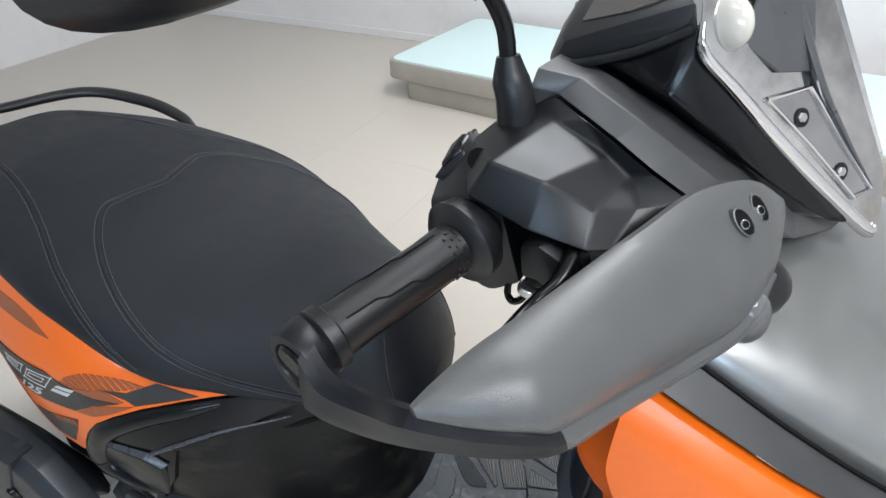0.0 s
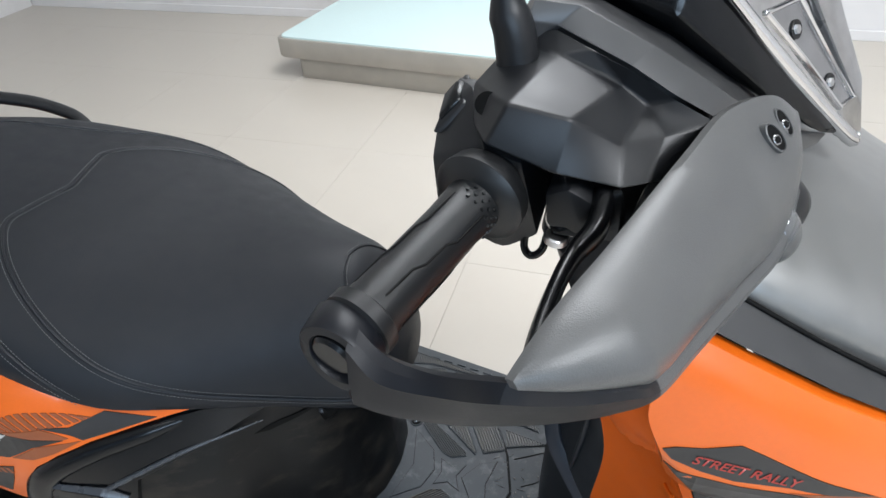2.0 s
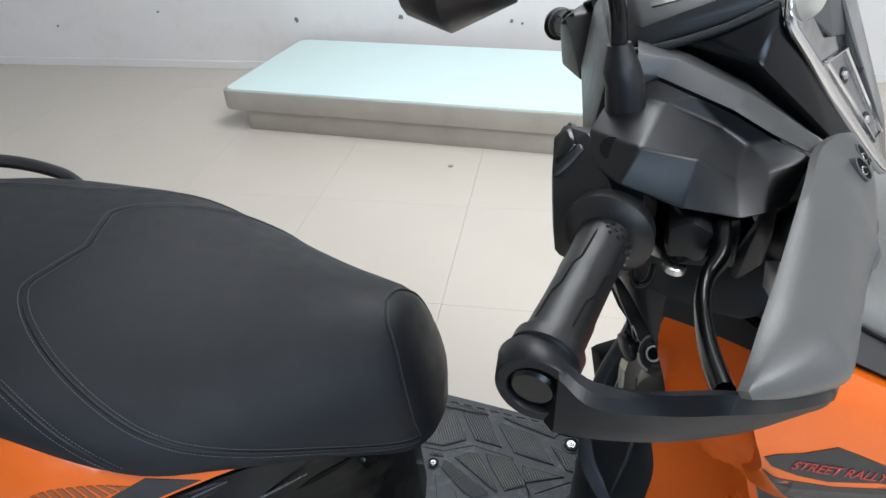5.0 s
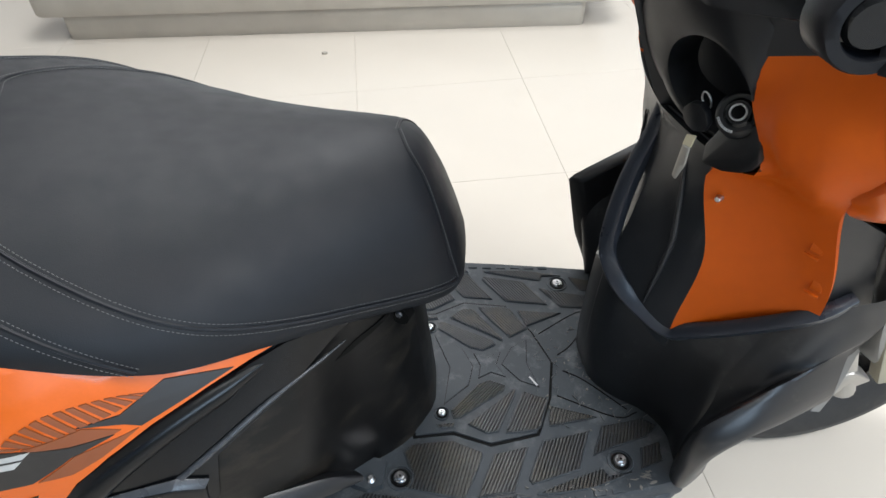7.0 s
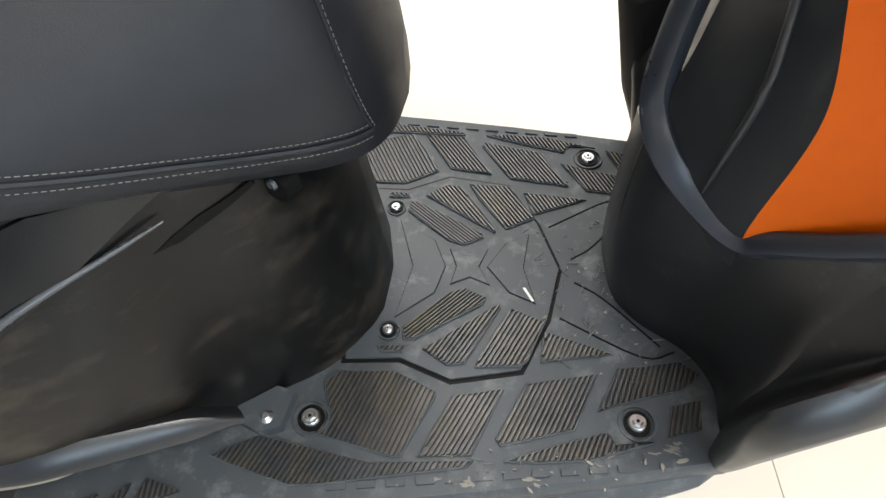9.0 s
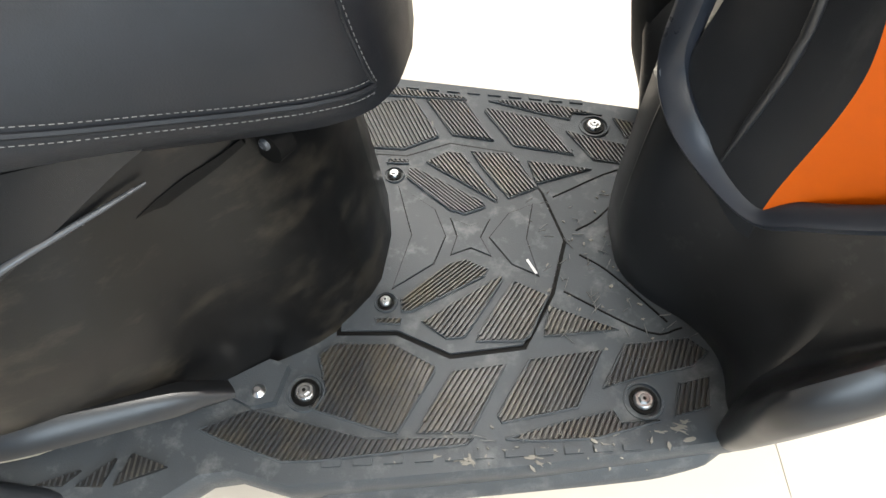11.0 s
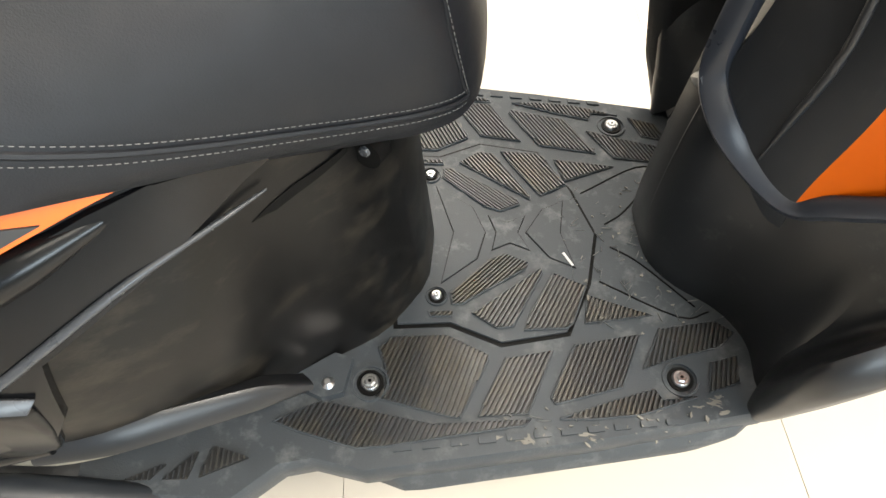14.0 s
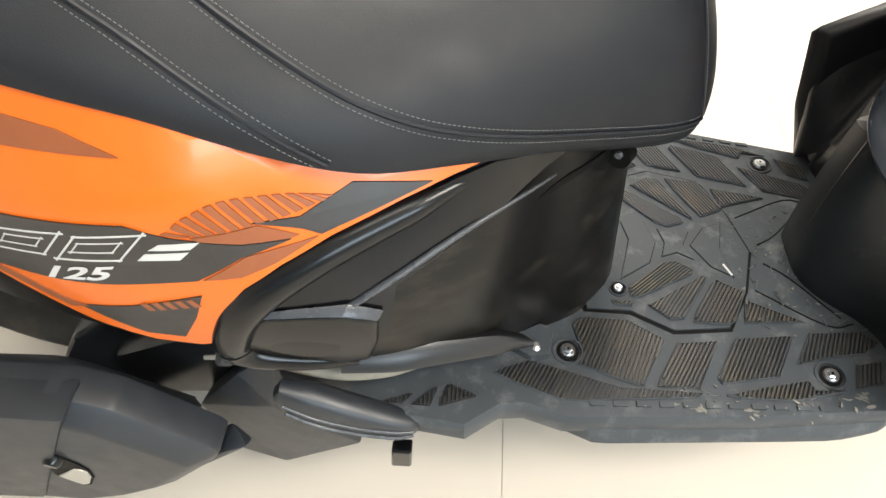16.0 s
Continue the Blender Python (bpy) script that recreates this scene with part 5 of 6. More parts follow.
    STRAP = (
        ((0.034, -0.3660, 0.9840), (0.0345, -0.3800, 0.9820), (0.034, -0.382, 0.9440)),
        ((0.0535, -0.3755, 0.9770), (0.0530, -0.3870, 0.9710), (0.055, -0.3855, 0.9460)),
        ((0.082, -0.3835, 0.9805), (0.0875, -0.3890, 0.9730), (0.088, -0.381, 0.9435)),
        ((0.1145, -0.3925, 0.995), (0.112, -0.3965, 0.986), (0.120, -0.37, 0.940)),
        ((0.138, -0.3825, 0.985), (0.139, -0.384, 0.978), (0.142, -0.358, 0.935)),
        ((0.162, -0.366, 0.977), (0.1655, -0.3675, 0.971), (0.162, -0.346, 0.933)),
        ((0.174, -0.351, 0.969), (0.1785, -0.351, 0.961), (0.179, -0.345, 0.949)),
        ((0.190, -0.3145, 0.965), (0.197, -0.315, 0.959), (0.1985, -0.311, 0.952)),
        ((0.216, -0.256, 0.956), (0.2255, -0.256, 0.951), (0.227, -0.252, 0.944)),
        ((0.240, -0.211, 0.956), (0.248, -0.211, 0.953), (0.2495, -0.208, 0.947)),
        ((0.252, -0.170, 0.972), (0.257, -0.170, 0.970), (0.258, -0.167, 0.965)),
    )
    rows = []
    for line in zip(*STRAP):
        rows.append([flip(p, side) for p in smooth_path(line, 5)])
    rings = []
    for a, b, c in zip(*rows):
        inner = Vector((-0.005, -side * 0.006, 0.0))
        rings.append([a, a.lerp(b, 0.5) + Vector((0, 0, 0.001)), b - Vector((0, 0, 0.0008)), b.lerp(c, 0.08), b.lerp(c, 0.55) + Vector((0, side * 0.0015, 0)), c, c + inner, a + inner - Vector((0, 0, 0.004))])
    cut = 5 * 6
    part("guard_arm", loft(rings[:cut + 1]), M_STRAP, guard, "black mounting strap", 18)
    part("guard_lip", loft(rings[cut:]), M_GUARD, guard, "", 18)
    ring = [[(Vector((0.0235, side * 0.361, 0.9650)) + q * Vector((math.cos(a), 0.22 * side * math.cos(a), math.sin(a))) + Vector((0, side * y, 0))) for a in [6.2832 * k / 36 for k in range(36)]] for q, y in ((0.0150, -0.007), (0.0212, -0.007), (0.0222, -0.0055), (0.0222, 0.0115), (0.0213, 0.0130), (0.0160, 0.0130), (0.0150, 0.0115))]
    part("guard_ring", loft(ring + ring[:1], caps=False), M_STRAP, guard, "", 50)
    for centre, normal in (((0.2303, -0.1910, 1.0143), (0.60, -0.52, 0.61)), ((0.2368, -0.1712, 1.0150), (0.67, -0.40, 0.63))):
        centre, normal = m(centre, normal)
        normal.normalize()
        centre -= normal * 0.0011
        long = flip((0.845, -0.25, -0.43), side)
        long = (long - normal * long.dot(normal)).normalized()
        wide = normal.cross(long)

        def oval_ring(r, w, h):
            return [centre + long * r * math.cos(6.2832 * k / 28) + wide * w * math.sin(6.2832 * k / 28) + normal * h for k in range(28)]

        part("guard_hole", loft([oval_ring(0.0088, 0.0046, -0.008), oval_ring(0.0088, 0.0046, 0.0008)]), M_GAP, guard, "", 30)
        part("hole_rim", loft([oval_ring(0.0108, 0.0064, -0.004), oval_ring(0.0102, 0.0059, 0.0010), oval_ring(0.0093, 0.0050, 0.0013), oval_ring(0.0089, 0.0046, 0.0)], caps=False), M_GUARD, guard)
        head = centre + long * 0.0015 - wide * 0.0004
        part("guard_screw", cylinder(head - normal * 0.003, head + normal * 0.0013, 0.0040, 0.0036, 14, 0.0006), M_PLATE, guard)
        part("screw_socket", cylinder(head, head + normal * 0.0016, 0.0024, 0.0024, 6), M_GAP, guard)
    stalk = part("indicator_body", ellipsoid(flip((0.2265, -0.168, 0.949), side), (0.046, 0.028, 0.030), Matrix.Rotation(radians(24 * -side), 3, "Z")), M_PLASTIC, scooter, "black turn indicator housing", 60)
    part("indicator", ellipsoid(flip((0.246, -0.190, 0.946), side), (0.015, 0.016, 0.021)), M_LENS, stalk, "clear turn indicator lens", 60)

# head cowl, meter and visor
for side in (-1, 1):
    COWL = dict(a0=(0.079, -0.151, 1.0765), a1=(0.109, -0.147, 1.0720), a2=(0.1567, -0.1595, 1.0530), am=(0.184, -0.160, 1.0375), a3=(0.2105, -0.158, 1.0205), b0=(0.077, -0.158, 1.065), b1=(0.0945, -0.1515, 1.0605),
                b2=(0.1447, -0.1775, 1.0466), bm=(0.1714, -0.183, 1.0325), b3=(0.199, -0.190, 1.0215), c0=(0.083, -0.10, 1.075), c1=(0.120, -0.118, 1.067), c2=(0.166, -0.118, 1.046), c3=(0.226, -0.094, 1.001), c4=(0.262, -0.086, 0.970),
                c5=(0.297, -0.044, 0.949), a4=(0.238, -0.135, 0.990), a5=(0.266, -0.100, 0.957), a6=(0.292, -0.046, 0.940), d3=(0.200, -0.178, 1.000), d4=(0.230, -0.140, 0.975), n0=(0.077, -0.156, 1.048), n1=(0.084, -0.150, 1.052))
    cowl = part("head_cowl", shell({k: flip(p, side) for k, p in COWL.items()}, ("b0 a0 a1 b1", "b1 a1 a2 b2", "b2 a2 am bm", "bm am a3 b3", "a0 c0 c1 a1", "a1 c1 c2 a2", "a2 c2 c3 am", "am c3 a4 a3", "a4 c3 c4 a5", "a5 c4 c5 a6", "b3 a3 a4 d3", "d3 a4 a5 d4", "n0 b0 b1 n1"), flip((0.17, -0.04, 0.98), side), 0.005, 0.0012), M_COWL, scooter, "dark grey handlebar cowl with chamfered edge", 30)
part("lamp_surround", hull(both([(0.10, -0.105, 1.074), (0.165, -0.140, 1.066), (0.178, -0.124, 1.098), (0.172, -0.112, 1.122), (0.10, -0.10, 1.09), (0.245, -0.089, 1.018), (0.297, -0.062, 0.962), (0.31, -0.045, 0.95), (0.24, -0.105, 1.0), (0.285, -0.075, 0.962)]), 0.004), M_GLOSS, scooter, "black headlamp surround", 25)
meter = part("meter_console", hull(both([(0.064, -0.09, 1.060), (0.080, -0.116, 1.062), (0.172, -0.121, 1.102), (0.080, -0.112, 1.084), (0.172, -0.115, 1.120), (0.075, -0.05, 1.102), (0.17, -0.06, 1.142), (0.06, -0.05, 1.075)]), 0.006), M_PLASTIC, scooter, "black instrument console", 25)
for side in (-1, 1):
    quad = [Vector((x, side * y, z)) for x, y, z in ((0.080, 0.112, 1.084), (0.172, 0.115, 1.120), (0.17, 0.06, 1.142), (0.075, 0.05, 1.102))]
    up = (quad[1] - quad[0]).cross(quad[3] - quad[0]).normalized()
    up = up if up.z > 0 else -up

    def spot(u, v):
        return (quad[0] * (1 - u) + quad[1] * u) * (1 - v) + (quad[3] * (1 - u) + quad[2] * u) * v

    corners = [spot(0.14, 0.28), (spot(0.5, 0.18)), spot(0.80, 0.22), spot(0.84, 0.95), spot(0.16, 0.95)]
    part("meter_screen", hull([c + up * t for c in corners for t in (-0.002, 0.0012)], 0), M_SCREEN, meter, "brown tinted meter glass", 0)
    part("meter_button", cylinder(spot(0.9, 0.5), spot(0.9, 0.5) + up * 0.003, 0.007, 0.006, 16, 0.001), M_GAP, meter)
    part("meter_rim", tube([(0.076, side * 0.116, 1.066), (0.105, side * 0.1195, 1.074), (0.14, side * 0.122, 1.087), (0.172, side * 0.1225, 1.104)], 0.0035, 8, 5), M_PLASTIC, meter, "", 60)
for side in (-1, 1):
    def m(*pts):
        return [flip(p, side) for p in pts]

    vn = Vector((0.7456, 0.5539 * side, 0.3706)).normalized()
    sheet = m((0.1698, -0.1113, 1.1395), (0.1763, -0.1230, 1.1091), (0.1812, -0.1281, 1.0916), (0.2034, -0.1151, 1.0662), (0.2479, -0.0886, 1.0162), (0.3112, -0.0479, 0.9497), (0.3246, -0.0313, 0.9475), (0.3160, -0.0173, 0.9859), (0.2670, -0.0280, 1.0685), (0.2367, -0.0285, 1.1286))
    visor = part("visor", hull([p + vn * t for p in sheet for t in (-0.010, 0.0)] + m((0.30, -0.02, 0.95), (0.22, -0.03, 1.11)), 0.0015), M_VISOR, scooter, "smoky chromed headlamp visor", 25)
    edge_line = sheet[1:6] + m((0.3195, -0.0400, 0.9480))
    part("visor_edge", tube([p + vn * 0.0005 for p in edge_line], [0.0020, 0.0026, 0.0030, 0.0036, 0.0040, 0.0030], 10, 5, 1.5), M_CHROME, visor, "bright chromed rim", 60)
    part("lens_dome", ellipsoid(flip((0.1885, -0.1035, 1.105), side), (0.020, 0.012, 0.019), Matrix.Rotation(radians(36 * side), 3, "Z")), M_LAMP, visor, "cloudy headlamp lens", 60)
    part("visor_window", hull([p + vn * t for p in m((0.1985, -0.1000, 1.0930), (0.2050, -0.0880, 1.1280), (0.2330, -0.0440, 1.1200), (0.2480, -0.0560, 1.0660), (0.2260, -0.0860, 1.0720)) for t in (-0.002, 0.0008)], 0.0005, 1), M_SMOKE, visor, "smoky clear window", 20)
    # Ridge is coloured dark to stand in for a reflection in the chrome.
    ridge = m((0.2225, -0.055, 1.1145), (0.2510, -0.0555, 1.060), (0.2760, -0.048, 1.022), (0.3085, -0.0335, 0.9765))
    part("visor_ridge", tube([p + vn * 0.0015 for p in ridge], [0.006, 0.0065, 0.0045, 0.002], 10, 6, 0.6), M_SMOKE, visor, "raised ridge with the chrome's dark reflection in its colour", 50)
    v1, v2 = (p + vn * vn.dot(sheet[0] - p) for p in m((0.2475, -0.0750, 1.0390), (0.2861, -0.0575, 0.9965)))
    frame_pts = m((0.2229, -0.0961, 1.0554), (0.2466, -0.0633, 1.0567), (0.3085, -0.0345, 0.9765), (0.2980, -0.0512, 0.9745), (0.262, -0.078, 1.022))
    frame_pts = [q + vn * vn.dot(sheet[0] - q) for q in frame_pts]
    loop = [q + vn * 0.0012 for q in frame_pts]
    part("visor_trim", tube(loop + loop[:1], 0.0021, 8, 1, smooth=False), M_CHROME, visor)
    part("visor_recess", hull([q + vn * t for q in frame_pts for t in (-0.004, 0.0008)], 0), M_PLATE, visor)
    for p in (v1, v2):
        part("visor_hole", cylinder(p - vn * 0.003, p + vn * 0.0018, 0.0070, 0.0068, 16), M_GLOSS, visor)
        part("visor_screw", cylinder(p - vn * 0.002, p + vn * 0.0034, 0.0042, 0.0036, 6, 0.0006), M_STEEL, visor)

# fasteners in the leg shield
part("shield_bolt", cylinder((0.168, -0.100, 0.657), (0.157, -0.109, 0.659), 0.0045, 0.0035, 12, 0.001), M_STEEL, scooter, "small bright bolt")
for x, y, z in ((0.2331, -0.1798, 0.6435), (0.2507, -0.1838, 0.5902)):
    clip = part("shield_slot", hull([(x + dx, y + dy, z + dz) for dx, dy in ((-0.004, 0.0035), (0.004, -0.0065), (0.001, 0.008), (0.009, -0.002)) for dz in (-0.007, 0.007)], 0.001, 1), M_ORANGE_MATT, scooter, "shallow orange clip slot", 0)
    part("slot_lip", tube([(x - 0.008, y + 0.004, z - 0.009), (x - 0.004, y - 0.004, z - 0.009), (x + 0.0, y - 0.009, z - 0.009)], 0.002, 6, 3), M_ORANGE_MATT, clip, "", 60)
# rounded mouth of the key recess and the lip under it
mouth, across, upward = Vector((0.122, -0.095, 0.784)), Vector((0.0088, -0.062, 0.0255)), Vector((-0.025, 0.009, 0.0512))
inward = across.cross(upward).normalized()
inward = inward if inward.x > 0 else -inward
oval = [(math.cos(6.2832 * k / 40), math.sin(6.2832 * k / 40)) for k in range(40)]


def mouth_ring(scale, depth, flare=0.0):
    return [mouth + across * c * (scale + flare * (0.5 - 0.5 * c)) + upward * q * (scale + flare * 0.6) + inward * depth for c, q in oval]


def mouth_ring(scale, depth, flare=0.0):
    """An oval round the mouth; the flare widens it upwards and to the middle, never over the orange."""
    ring = []
    for c, q in oval:
        wide = 1 + flare * (max(0.0, q) * 0.85 + max(0.0, -c) * 0.30)
        ring.append(mouth + across * c * scale * (0.84 if c > 0 else 1.0) * wide + upward * q * scale * wide + inward * (depth + flare * 0.022 * max(0.0, c)))
    return ring


part("recess_mouth", loft([mouth_ring(0.92, 0.045), mouth_ring(0.95, 0.010), mouth_ring(0.985, 0.001), mouth_ring(1.02, 0.0, 0.08), mouth_ring(1.03, 0.001, 0.5), mouth_ring(1.03, 0.006, 1.0)], caps=False), M_PLASTIC, scooter, "rounded black mouth of the key recess", 50)
plate = [Vector(p) for p in ((0.1310, -0.1035, 0.7065), (0.1390, -0.1290, 0.7125), (0.1450, -0.1480, 0.7225), (0.1490, -0.1590, 0.7320), (0.1500, -0.1630, 0.7420), (0.1480, -0.1620, 0.7540), (0.1440, -0.1560, 0.7680), (0.1420, -0.1380, 0.7700), (0.1380, -0.1080, 0.7540), (0.1300, -0.0960, 0.7200))]
part("lock_plate", hull([p + inward * (d + (0.006 if k > 5 else 0.0)) for k, p in enumerate(plate) for d in (-0.002, 0.001, 0.016)], 0.0018, 2), M_PLASTIC, scooter, "rounded black plate below the ignition lock", 45)
# ignition lock and key in the recess
lock_at, lock_axis = Vector((0.1365, -0.1285, 0.7765)), Vector((-0.62, -0.55, 0.55)).normalized()


def lock_circle(at, r, wire, turn=1.0, start=0.0):
    e1 = lock_axis.orthogonal().normalized()
    e2 = lock_axis.cross(e1)
    return tube([at + r * (math.cos(start + 6.2832 * turn * k / 24) * e1 + math.sin(start + 6.2832 * turn * k / 24) * e2) for k in range(25)], wire, 8, 1, smooth=False)


lock = part("ignition_lock", cylinder(lock_at - lock_axis * 0.03, lock_at - lock_axis * 0.001, 0.0235, 0.0215, 32, 0.004), M_PLASTIC, scooter, "black ignition lock")
part("lock_collar", cylinder(lock_at - lock_axis * 0.004, lock_at + lock_axis * 0.002, 0.0145, 0.0130, 28, 0.002), M_GLOSS, lock)
part("lock_ring", lock_circle(lock_at + lock_axis * 0.0022, 0.0072, 0.0011), M_STEEL, lock, "bright lock ring")
part("lock_face", cylinder(lock_at - lock_axis * 0.002, lock_at + lock_axis * 0.0024, 0.0064, 0.0060, 20, 0.0006), M_GAP, lock)
for k in range(9):
    a = 4.75 + 0.13 * k
    e1 = lock_axis.orthogonal().normalized()
    e2 = lock_axis.cross(e1)
    rim = math.cos(a) * e1 + math.sin(a) * e2
    along = -math.sin(a) * e1 + math.cos(a) * e2
    p = lock_at + rim * 0.0180 - lock_axis * 0.0005
    part("lock_mark", hull([p + along * h + rim * w + lock_axis * d for h in (-0.0008, 0.0008) for w in (-0.0012, 0.0012) for d in (-0.001, 0.0006)], 0), M_WHITE, lock)
bow = Vector((0.1141, -0.1000, 0.7590))
b1, b2 = Vector((0.30, -0.88, 0.30)).normalized(), Vector((-0.28, 0.22, 0.93)).normalized()
b3 = b1.cross(b2).normalized()
outline = [bow + b1 * c + b2 * q for c, q in ((-0.0165, 0.001), (-0.0125, 0.0095), (-0.003, 0.0150), (0.009, 0.0150), (0.0150, 0.0080), (0.0155, -0.006), (0.0085, -0.0145), (-0.006, -0.0155), (-0.0145, -0.009))]
key = part("key", hull([p + b3 * d for p in outline for d in (-0.004, 0.004)], 0.0022, 2), M_PLASTIC, scooter, "ignition key with a pale hanging tag", 45)
part("key_ring", tube([Vector((0.1200, -0.0985, 0.7745)) + b1 * 0.0055 * math.cos(6.2832 * k / 18) + b2 * 0.0085 * math.sin(6.2832 * k / 18) for k in range(19)], 0.0010, 6, 1, smooth=False), M_STEEL, key, "bright split ring")
part("key_tag", hull([(0.1135, -0.0920, 0.7345), (0.1185, -0.1015, 0.7375), (0.1125, -0.0900, 0.7215), (0.1175, -0.0995, 0.7225), (0.1120, -0.0925, 0.7345), (0.1170, -0.1022, 0.7375), (0.1110, -0.0905, 0.7215), (0.1160, -0.1002, 0.7225)], 0.0005, 1), M_KEY, key, "pale paper tag")
part("tag_strap", hull([(0.1128, -0.0905, 0.7220), (0.1173, -0.0985, 0.7220), (0.1190, -0.0740, 0.6720), (0.1215, -0.0790, 0.6690), (0.1150, -0.0870, 0.6960), (0.1190, -0.0950, 0.6980), (0.1108, -0.0915, 0.7220), (0.1153, -0.0995, 0.7220), (0.1170, -0.0750, 0.6720), (0.1195, -0.0800, 0.6690), (0.1130, -0.0880, 0.6960), (0.1170, -0.0960, 0.6980)], 0.001, 1), M_BLADE, key, "worn grey strap")

# ---- rear end ----
for side in (-1, 1):
    part("grab_rail", tube([(-0.735, side * 0.205, 0.735), (-0.79, side * 0.218, 0.752), (-0.88, side * 0.212, 0.772), (-0.98, side * 0.16, 0.792), (-1.03, side * 0.02, 0.80)], [0.006, 0.013, 0.016, 0.016, 0.014], 10, 6, 0.6), M_PLASTIC, scooter, "black grab rail", 60)


def wheel(cx, r, w, label):
    tyre = bmesh.new()
    prof = [(-w * 0.55, r * 0.5), (-w * 0.8, r * 0.62), (-w, r * 0.8), (-w * 0.85, r * 0.93), (-w * 0.4, r * 0.995), (0, r), (w * 0.4, r * 0.995), (w * 0.85, r * 0.93), (w, r * 0.8), (w * 0.8, r * 0.62), (w * 0.55, r * 0.5)]
    loft([[(cx + q * math.cos(a), y, r + q * math.sin(a)) for a in [6.2832 * k / 56 for k in range(56)]] for y, q in prof + prof[:1]], caps=False, bm=tyre)
    wh = part("wheel", tyre, M_TYRE, scooter, label, 50)
    rim = bmesh.new()
    loft([[(cx + q * math.cos(a), y, r + q * math.sin(a)) for a in [6.2832 * k / 40 for k in range(40)]] for y, q in ((-w * 0.6, r * 0.52), (-w * 0.6, r * 0.46), (w * 0.6, r * 0.46), (w * 0.6, r * 0.52))], caps=False, bm=rim)
    part("rim", rim, M_GLOSS, wh)
    for k in range(5):
        a = 6.2832 * k / 5
        part("spoke", hull([(cx + q * math.cos(a + o), y, r + q * math.sin(a + o)) for q, o in ((0.03, 0.5), (0.03, -0.5), (r * 0.49, 0.16), (r * 0.49, -0.16)) for y in (-0.015, 0.015)], 0.003, 1), M_GLOSS, wh)
    part("hub", cylinder((cx, -0.05, r), (cx, 0.05, r), 0.035, 0.035, 24, 0.004), M_ALU, wh)


wheel(-0.91, 0.272, 0.085, "dusty rear tyre on a black rim")
wheel(0.50, 0.225, 0.05, "dusty front tyre on a black rim")
for s in (-1, 1):
    part("fork_leg", tube([(0.49, s * 0.085, 0.23), (0.44, s * 0.085, 0.36), (0.38, s * 0.08, 0.52)], 0.02, 14, 3), M_ALU, scooter, "dusty fork leg", 60)
part("brake_caliper", hull([(0.44, -0.10, 0.22), (0.52, -0.10, 0.26), (0.47, -0.11, 0.30), (0.42, -0.1, 0.28), (0.44, -0.07, 0.22), (0.52, -0.07, 0.26), (0.47, -0.07, 0.30), (0.42, -0.07, 0.28)], 0.006), M_ALU, scooter, "dusty brake caliper")
part("front_fender", tube([(0.30, 0, 0.36), (0.36, 0, 0.46), (0.5, 0, 0.5), (0.64, 0, 0.45)], [0.06, 0.075, 0.075, 0.05], 14, 6, 0.35), M_PLASTIC, scooter, "black front fender", 60)
# exhaust and engine
muffler = part("muffler", hull([(-1.12, -0.26, 0.355), (-0.86, -0.262, 0.366), (-0.74, -0.262, 0.378), (-0.67, -0.285, 0.375), (-0.62, -0.288, 0.315), (-0.625, -0.25, 0.25), (-0.75, -0.27, 0.17), (-1.12, -0.27, 0.14), (-1.12, -0.2, 0.2), (-0.75, -0.21, 0.2), (-0.63, -0.25, 0.25), (-1.12, -0.2, 0.18), (-1.12, -0.31, 0.36), (-0.76, -0.30, 0.39)], 0.014, 3), M_EXHAUST, scooter, "dark grey silencer with a heat shield", 50)
SHIELD = [(-0.96, 0.400), (-0.80, 0.403), (-0.705, 0.402), (-0.6633, 0.382), (-0.64, 0.3575), (-0.611, 0.324), (-0.591, 0.298), (-0.5865, 0.285), (-0.600, 0.262), (-0.669, 0.184), (-0.7311, 0.138), (-0.7994, 0.105), (-0.87, 0.102), (-0.96, 0.110)]
mid = [(-0.80 + (x + 0.80) * 0.86, 0.285 + (z - 0.285) * 0.80) for x, z in SHIELD]
part("heat_shield", hull([(x, -0.322, z) for x, z in SHIELD] + [(x, -0.340, z) for x, z in mid] + [(x, -0.285, z) for x, z in SHIELD], 0.005), M_EXHAUST, muffler, "dark grey heat shield with a slot", 30)
part("rear_shield", hull([(x, y, z) for x, z in ((-0.692, 0.402), (-0.815, 0.262), (-0.845, 0.152), (-1.12, 0.125), (-1.12, 0.40)) for y in (-0.30, -0.3445)], 0.004), M_EXHAUST, muffler, "dark grey rear shield", 30)
part("shield_tip", hull([(-0.568, -0.305, 0.262), (-0.60, -0.31, 0.25), (-0.665, -0.312, 0.180), (-0.600, -0.29, 0.215), (-0.568, -0.29, 0.250), (-0.665, -0.28, 0.175), (-0.59, -0.28, 0.27)], 0.003), M_EXHAUST, muffler)
SLOT = [(-0.772, 0.296), (-0.764, 0.303), (-0.752, 0.300), (-0.740, 0.276), (-0.737, 0.258), (-0.742, 0.236), (-0.756, 0.212), (-0.768, 0.206), (-0.780, 0.222), (-0.786, 0.240), (-0.780, 0.268)]
part("shield_slot", hull([(x, y, z) for x, z in SLOT for y in (-0.330, -0.3418)], 0.0), M_GAP, muffler, "", 0)
part("shield_cap", cylinder((-0.762, -0.338, 0.288), (-0.763, -0.349, 0.287), 0.011, 0.009, 14, 0.002), M_GLOSS, muffler)
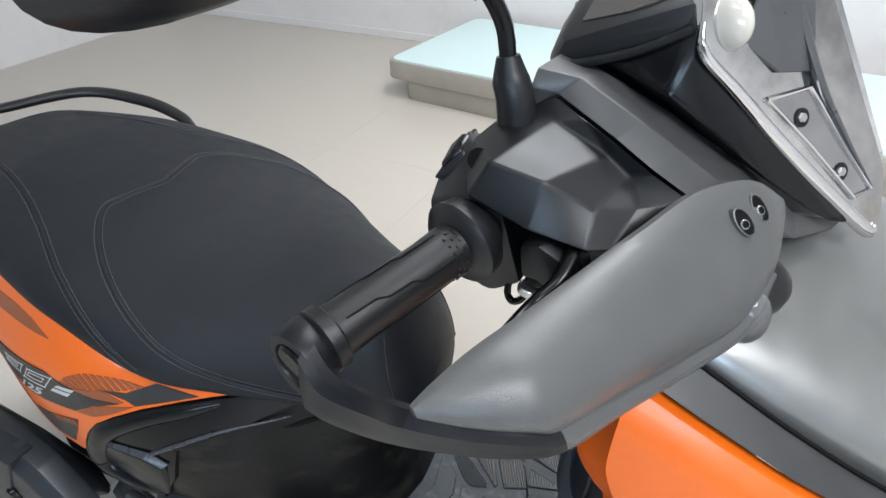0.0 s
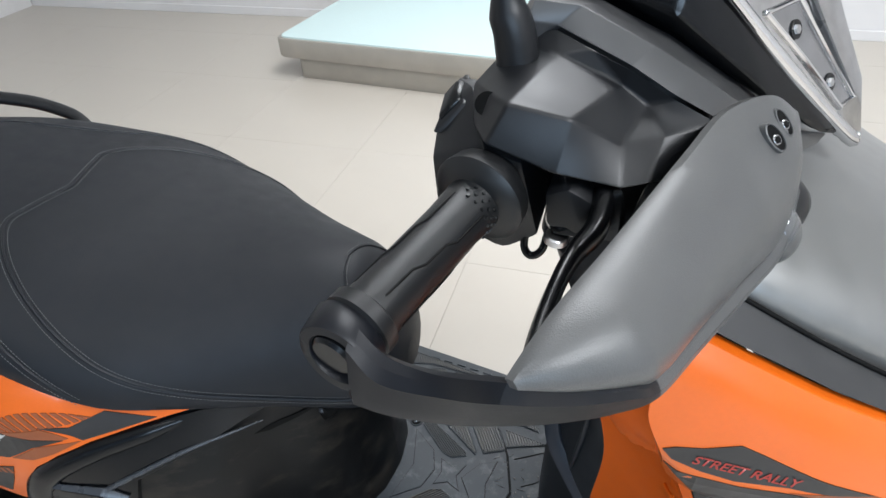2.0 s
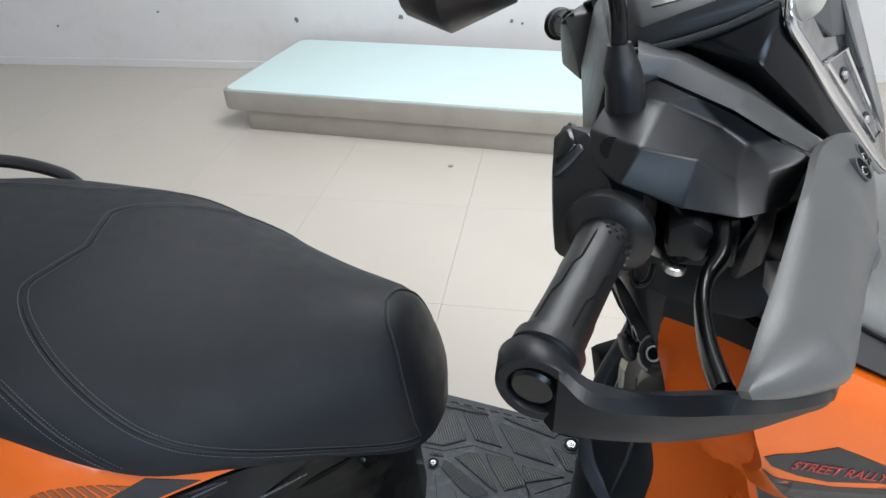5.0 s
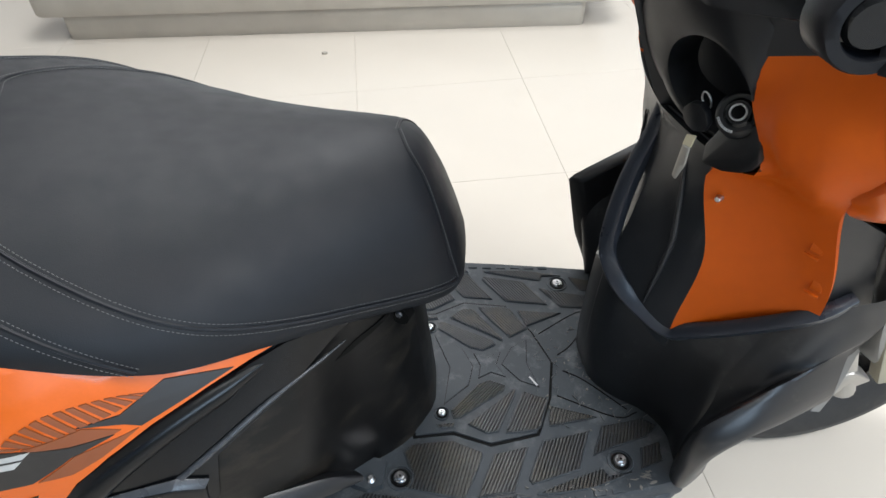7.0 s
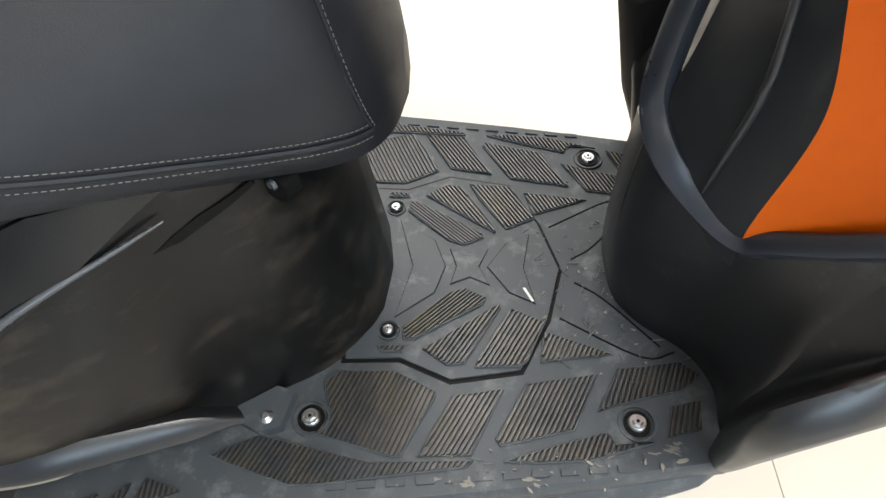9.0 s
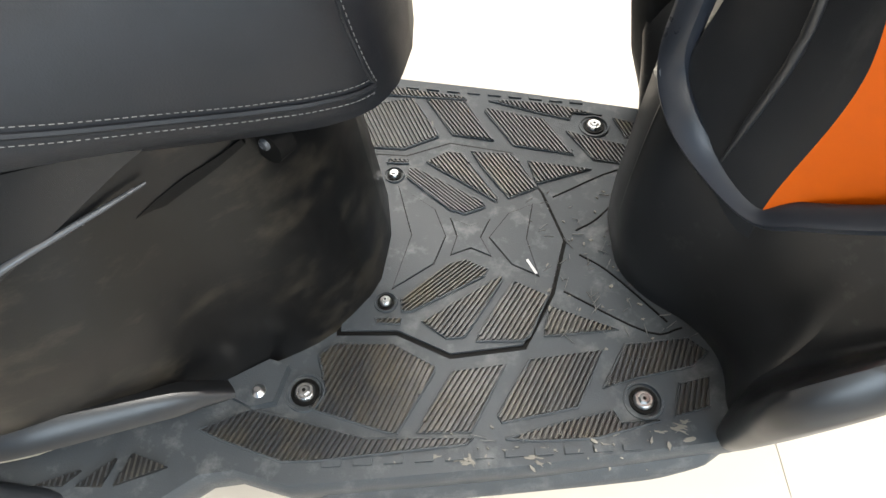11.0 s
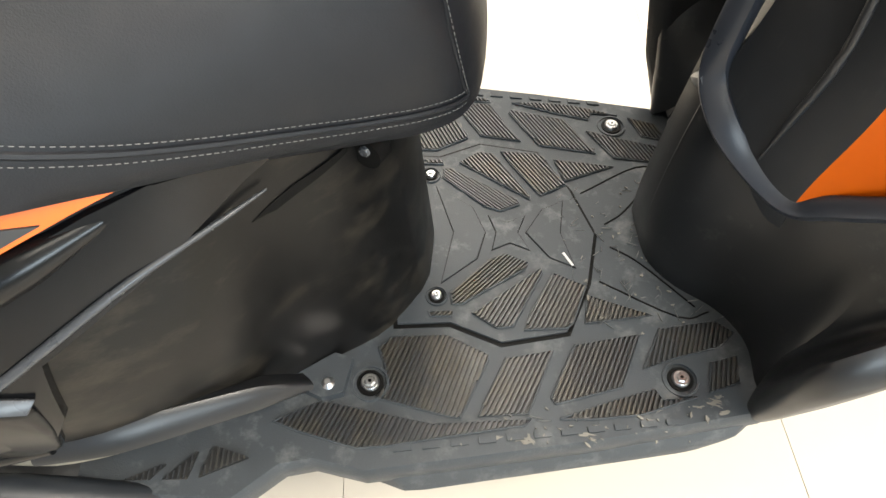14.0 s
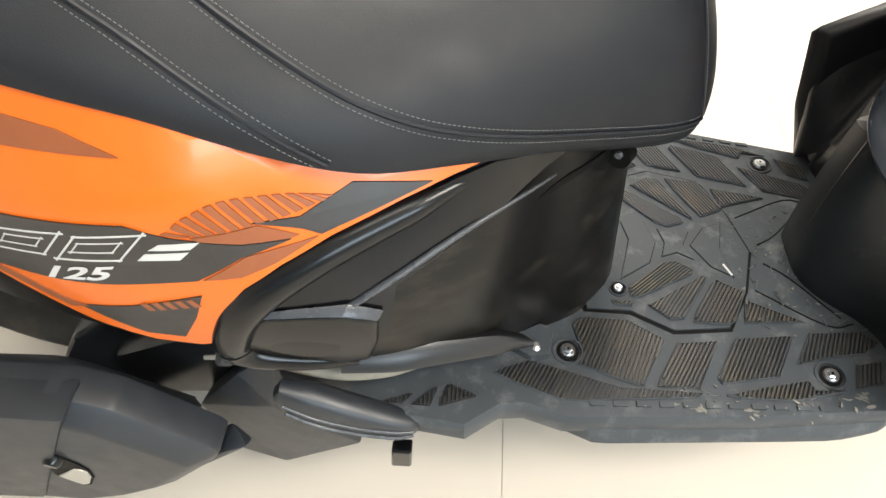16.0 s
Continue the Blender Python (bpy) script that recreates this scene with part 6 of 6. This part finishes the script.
# The gleam in the slot is a pale plate set just proud of it.
part("shield_gleam", hull([(x, y, z) for x, z in ((-0.752, 0.263), (-0.744, 0.262), (-0.740, 0.256), (-0.744, 0.238), (-0.757, 0.216), (-0.766, 0.212), (-0.776, 0.226), (-0.782, 0.238)) for y in (-0.334, -0.3432)], 0.0006, 1), M_BLADE, muffler, "pale plate laid on the slot as a gleam")
part("engine_cover", hull([(-0.645, -0.25, 0.2436), (-0.6387, -0.25, 0.1117), (-0.601, -0.255, 0.287), (-0.571, -0.255, 0.338), (-0.527, -0.25, 0.369), (-0.541, -0.268, 0.287), (-0.505, -0.27, 0.245), (-0.4607, -0.255, 0.1640), (-0.5752, -0.255, 0.0820), (-0.605, -0.25, 0.090), (-0.63, -0.1, 0.2), (-0.45, -0.1, 0.2), (-0.5, -0.1, 0.36), (-0.56, -0.1, 0.10), (-0.62, -0.1, 0.11)], 0.002), M_EXHAUST, scooter, "dark engine cooling cover", 30)
part("air_box", hull([(-0.845, -0.21, 0.229), (-0.825, -0.21, 0.267), (-0.799, -0.205, 0.303), (-0.740, -0.195, 0.342), (-0.669, -0.19, 0.325), (-0.699, -0.212, 0.246), (-0.72, -0.21, 0.17), (-0.86, -0.2, 0.17), (-0.8, -0.08, 0.16), (-0.68, -0.08, 0.16), (-0.67, -0.08, 0.36), (-0.78, -0.1, 0.33), (-0.84, -0.1, 0.24)], 0.012, 3), M_EXHAUST, scooter, "dark plastic air box", 30)
part("air_duct", hull([(-0.715, -0.19, 0.26), (-0.676, -0.19, 0.30), (-0.58, -0.21, 0.25), (-0.57, -0.2, 0.34), (-0.60, -0.17, 0.34), (-0.68, -0.15, 0.36), (-0.60, -0.18, 0.17), (-0.72, -0.18, 0.16), (-0.6, -0.1, 0.16), (-0.72, -0.1, 0.16), (-0.6, -0.1, 0.36)], 0.01), M_GLOSS, scooter, "black plastic air duct", 30)
part("cover_hook", cylinder((-0.575, -0.245, 0.375), (-0.574, -0.262, 0.368), 0.010, 0.009, 14, 0.002), M_EXHAUST, scooter)
part("hook_pin", cylinder((-0.575, -0.252, 0.370), (-0.598, -0.252, 0.366), 0.004, 0.003, 8), M_ALU, scooter)
peg_rings = []
for x, z0, z1, deep in ((-0.522, 0.330, 0.352, 0.008), (-0.512, 0.312, 0.366, 0.014), (-0.480, 0.288, 0.356, 0.017), (-0.440, 0.276, 0.332, 0.017), (-0.405, 0.271, 0.312, 0.015), (-0.384, 0.274, 0.302, 0.012), (-0.377, 0.281, 0.296, 0.006)):
    zc, h = (z0 + z1) / 2, (z1 - z0) / 2
    ring = []
    for k in range(20):
        c, q = math.cos(6.2832 * k / 20), math.sin(6.2832 * k / 20)
        ring.append((x, -0.278 + deep * math.copysign(abs(c) ** 0.7, c), zc + h * math.copysign(abs(q) ** 0.7, q)))
    peg_rings.append(ring)
peg = part("foot_peg", loft(peg_rings), M_EXHAUST, scooter, "folded pillion foot peg", 50)
for z, r in ((0.0, 0.0026), (0.017, 0.0020)):
    part("peg_rib", tube([(-0.512, -0.292, 0.328 + z), (-0.480, -0.2945, 0.306 + z), (-0.440, -0.2945, 0.291 + z * 0.9), (-0.400, -0.2925, 0.282 + z * 0.8), (-0.382, -0.288, 0.282 + z * 0.5)], r, 8, 5), M_EDGE, peg, "grey raised rib", 60)
part("peg_clip", hull([(-0.407, -0.30, 0.258), (-0.384, -0.302, 0.265), (-0.388, -0.30, 0.216), (-0.412, -0.298, 0.210), (-0.407, -0.285, 0.258), (-0.384, -0.285, 0.265), (-0.388, -0.285, 0.216), (-0.412, -0.285, 0.210)], 0.002, 1), M_GLOSS, peg)
# Filler added to hide the pale floor behind it; no such part is known.
part("gap_filler", hull([(-0.74, -0.225, 0.30), (-0.60, -0.225, 0.37), (-0.56, -0.225, 0.34), (-0.58, -0.22, 0.22), (-0.74, -0.22, 0.20), (-0.74, -0.15, 0.30), (-0.60, -0.15, 0.38), (-0.56, -0.15, 0.34), (-0.58, -0.15, 0.22), (-0.74, -0.15, 0.20)], 0.008), M_PLASTIC, scooter, "black filler added to close a gap in the rear end", 30)
part("engine_block", hull([(-0.60, -0.195, 0.41), (-0.60, 0.12, 0.41), (-0.86, -0.15, 0.33), (-0.86, 0.12, 0.33), (-0.86, -0.1, 0.15), (-0.6, -0.2, 0.15), (-0.86, 0.1, 0.15), (-0.54, -0.2, 0.30), (-0.3, 0.1, 0.27), (-0.3, -0.1, 0.27), (-0.3, 0.1, 0.17), (-0.3, -0.1, 0.17)], 0.01), M_GLOSS, scooter, "dark engine block")
part("centre_stand", tube([(-0.42, -0.12, 0.18), (-0.45, -0.14, 0.02), (-0.45, -0.17, 0.012)], 0.012, 8, 3), M_GLOSS, scooter)
part("centre_stand", tube([(-0.42, 0.12, 0.18), (-0.45, 0.14, 0.02), (-0.45, 0.17, 0.012)], 0.012, 8, 3), M_GLOSS, scooter)
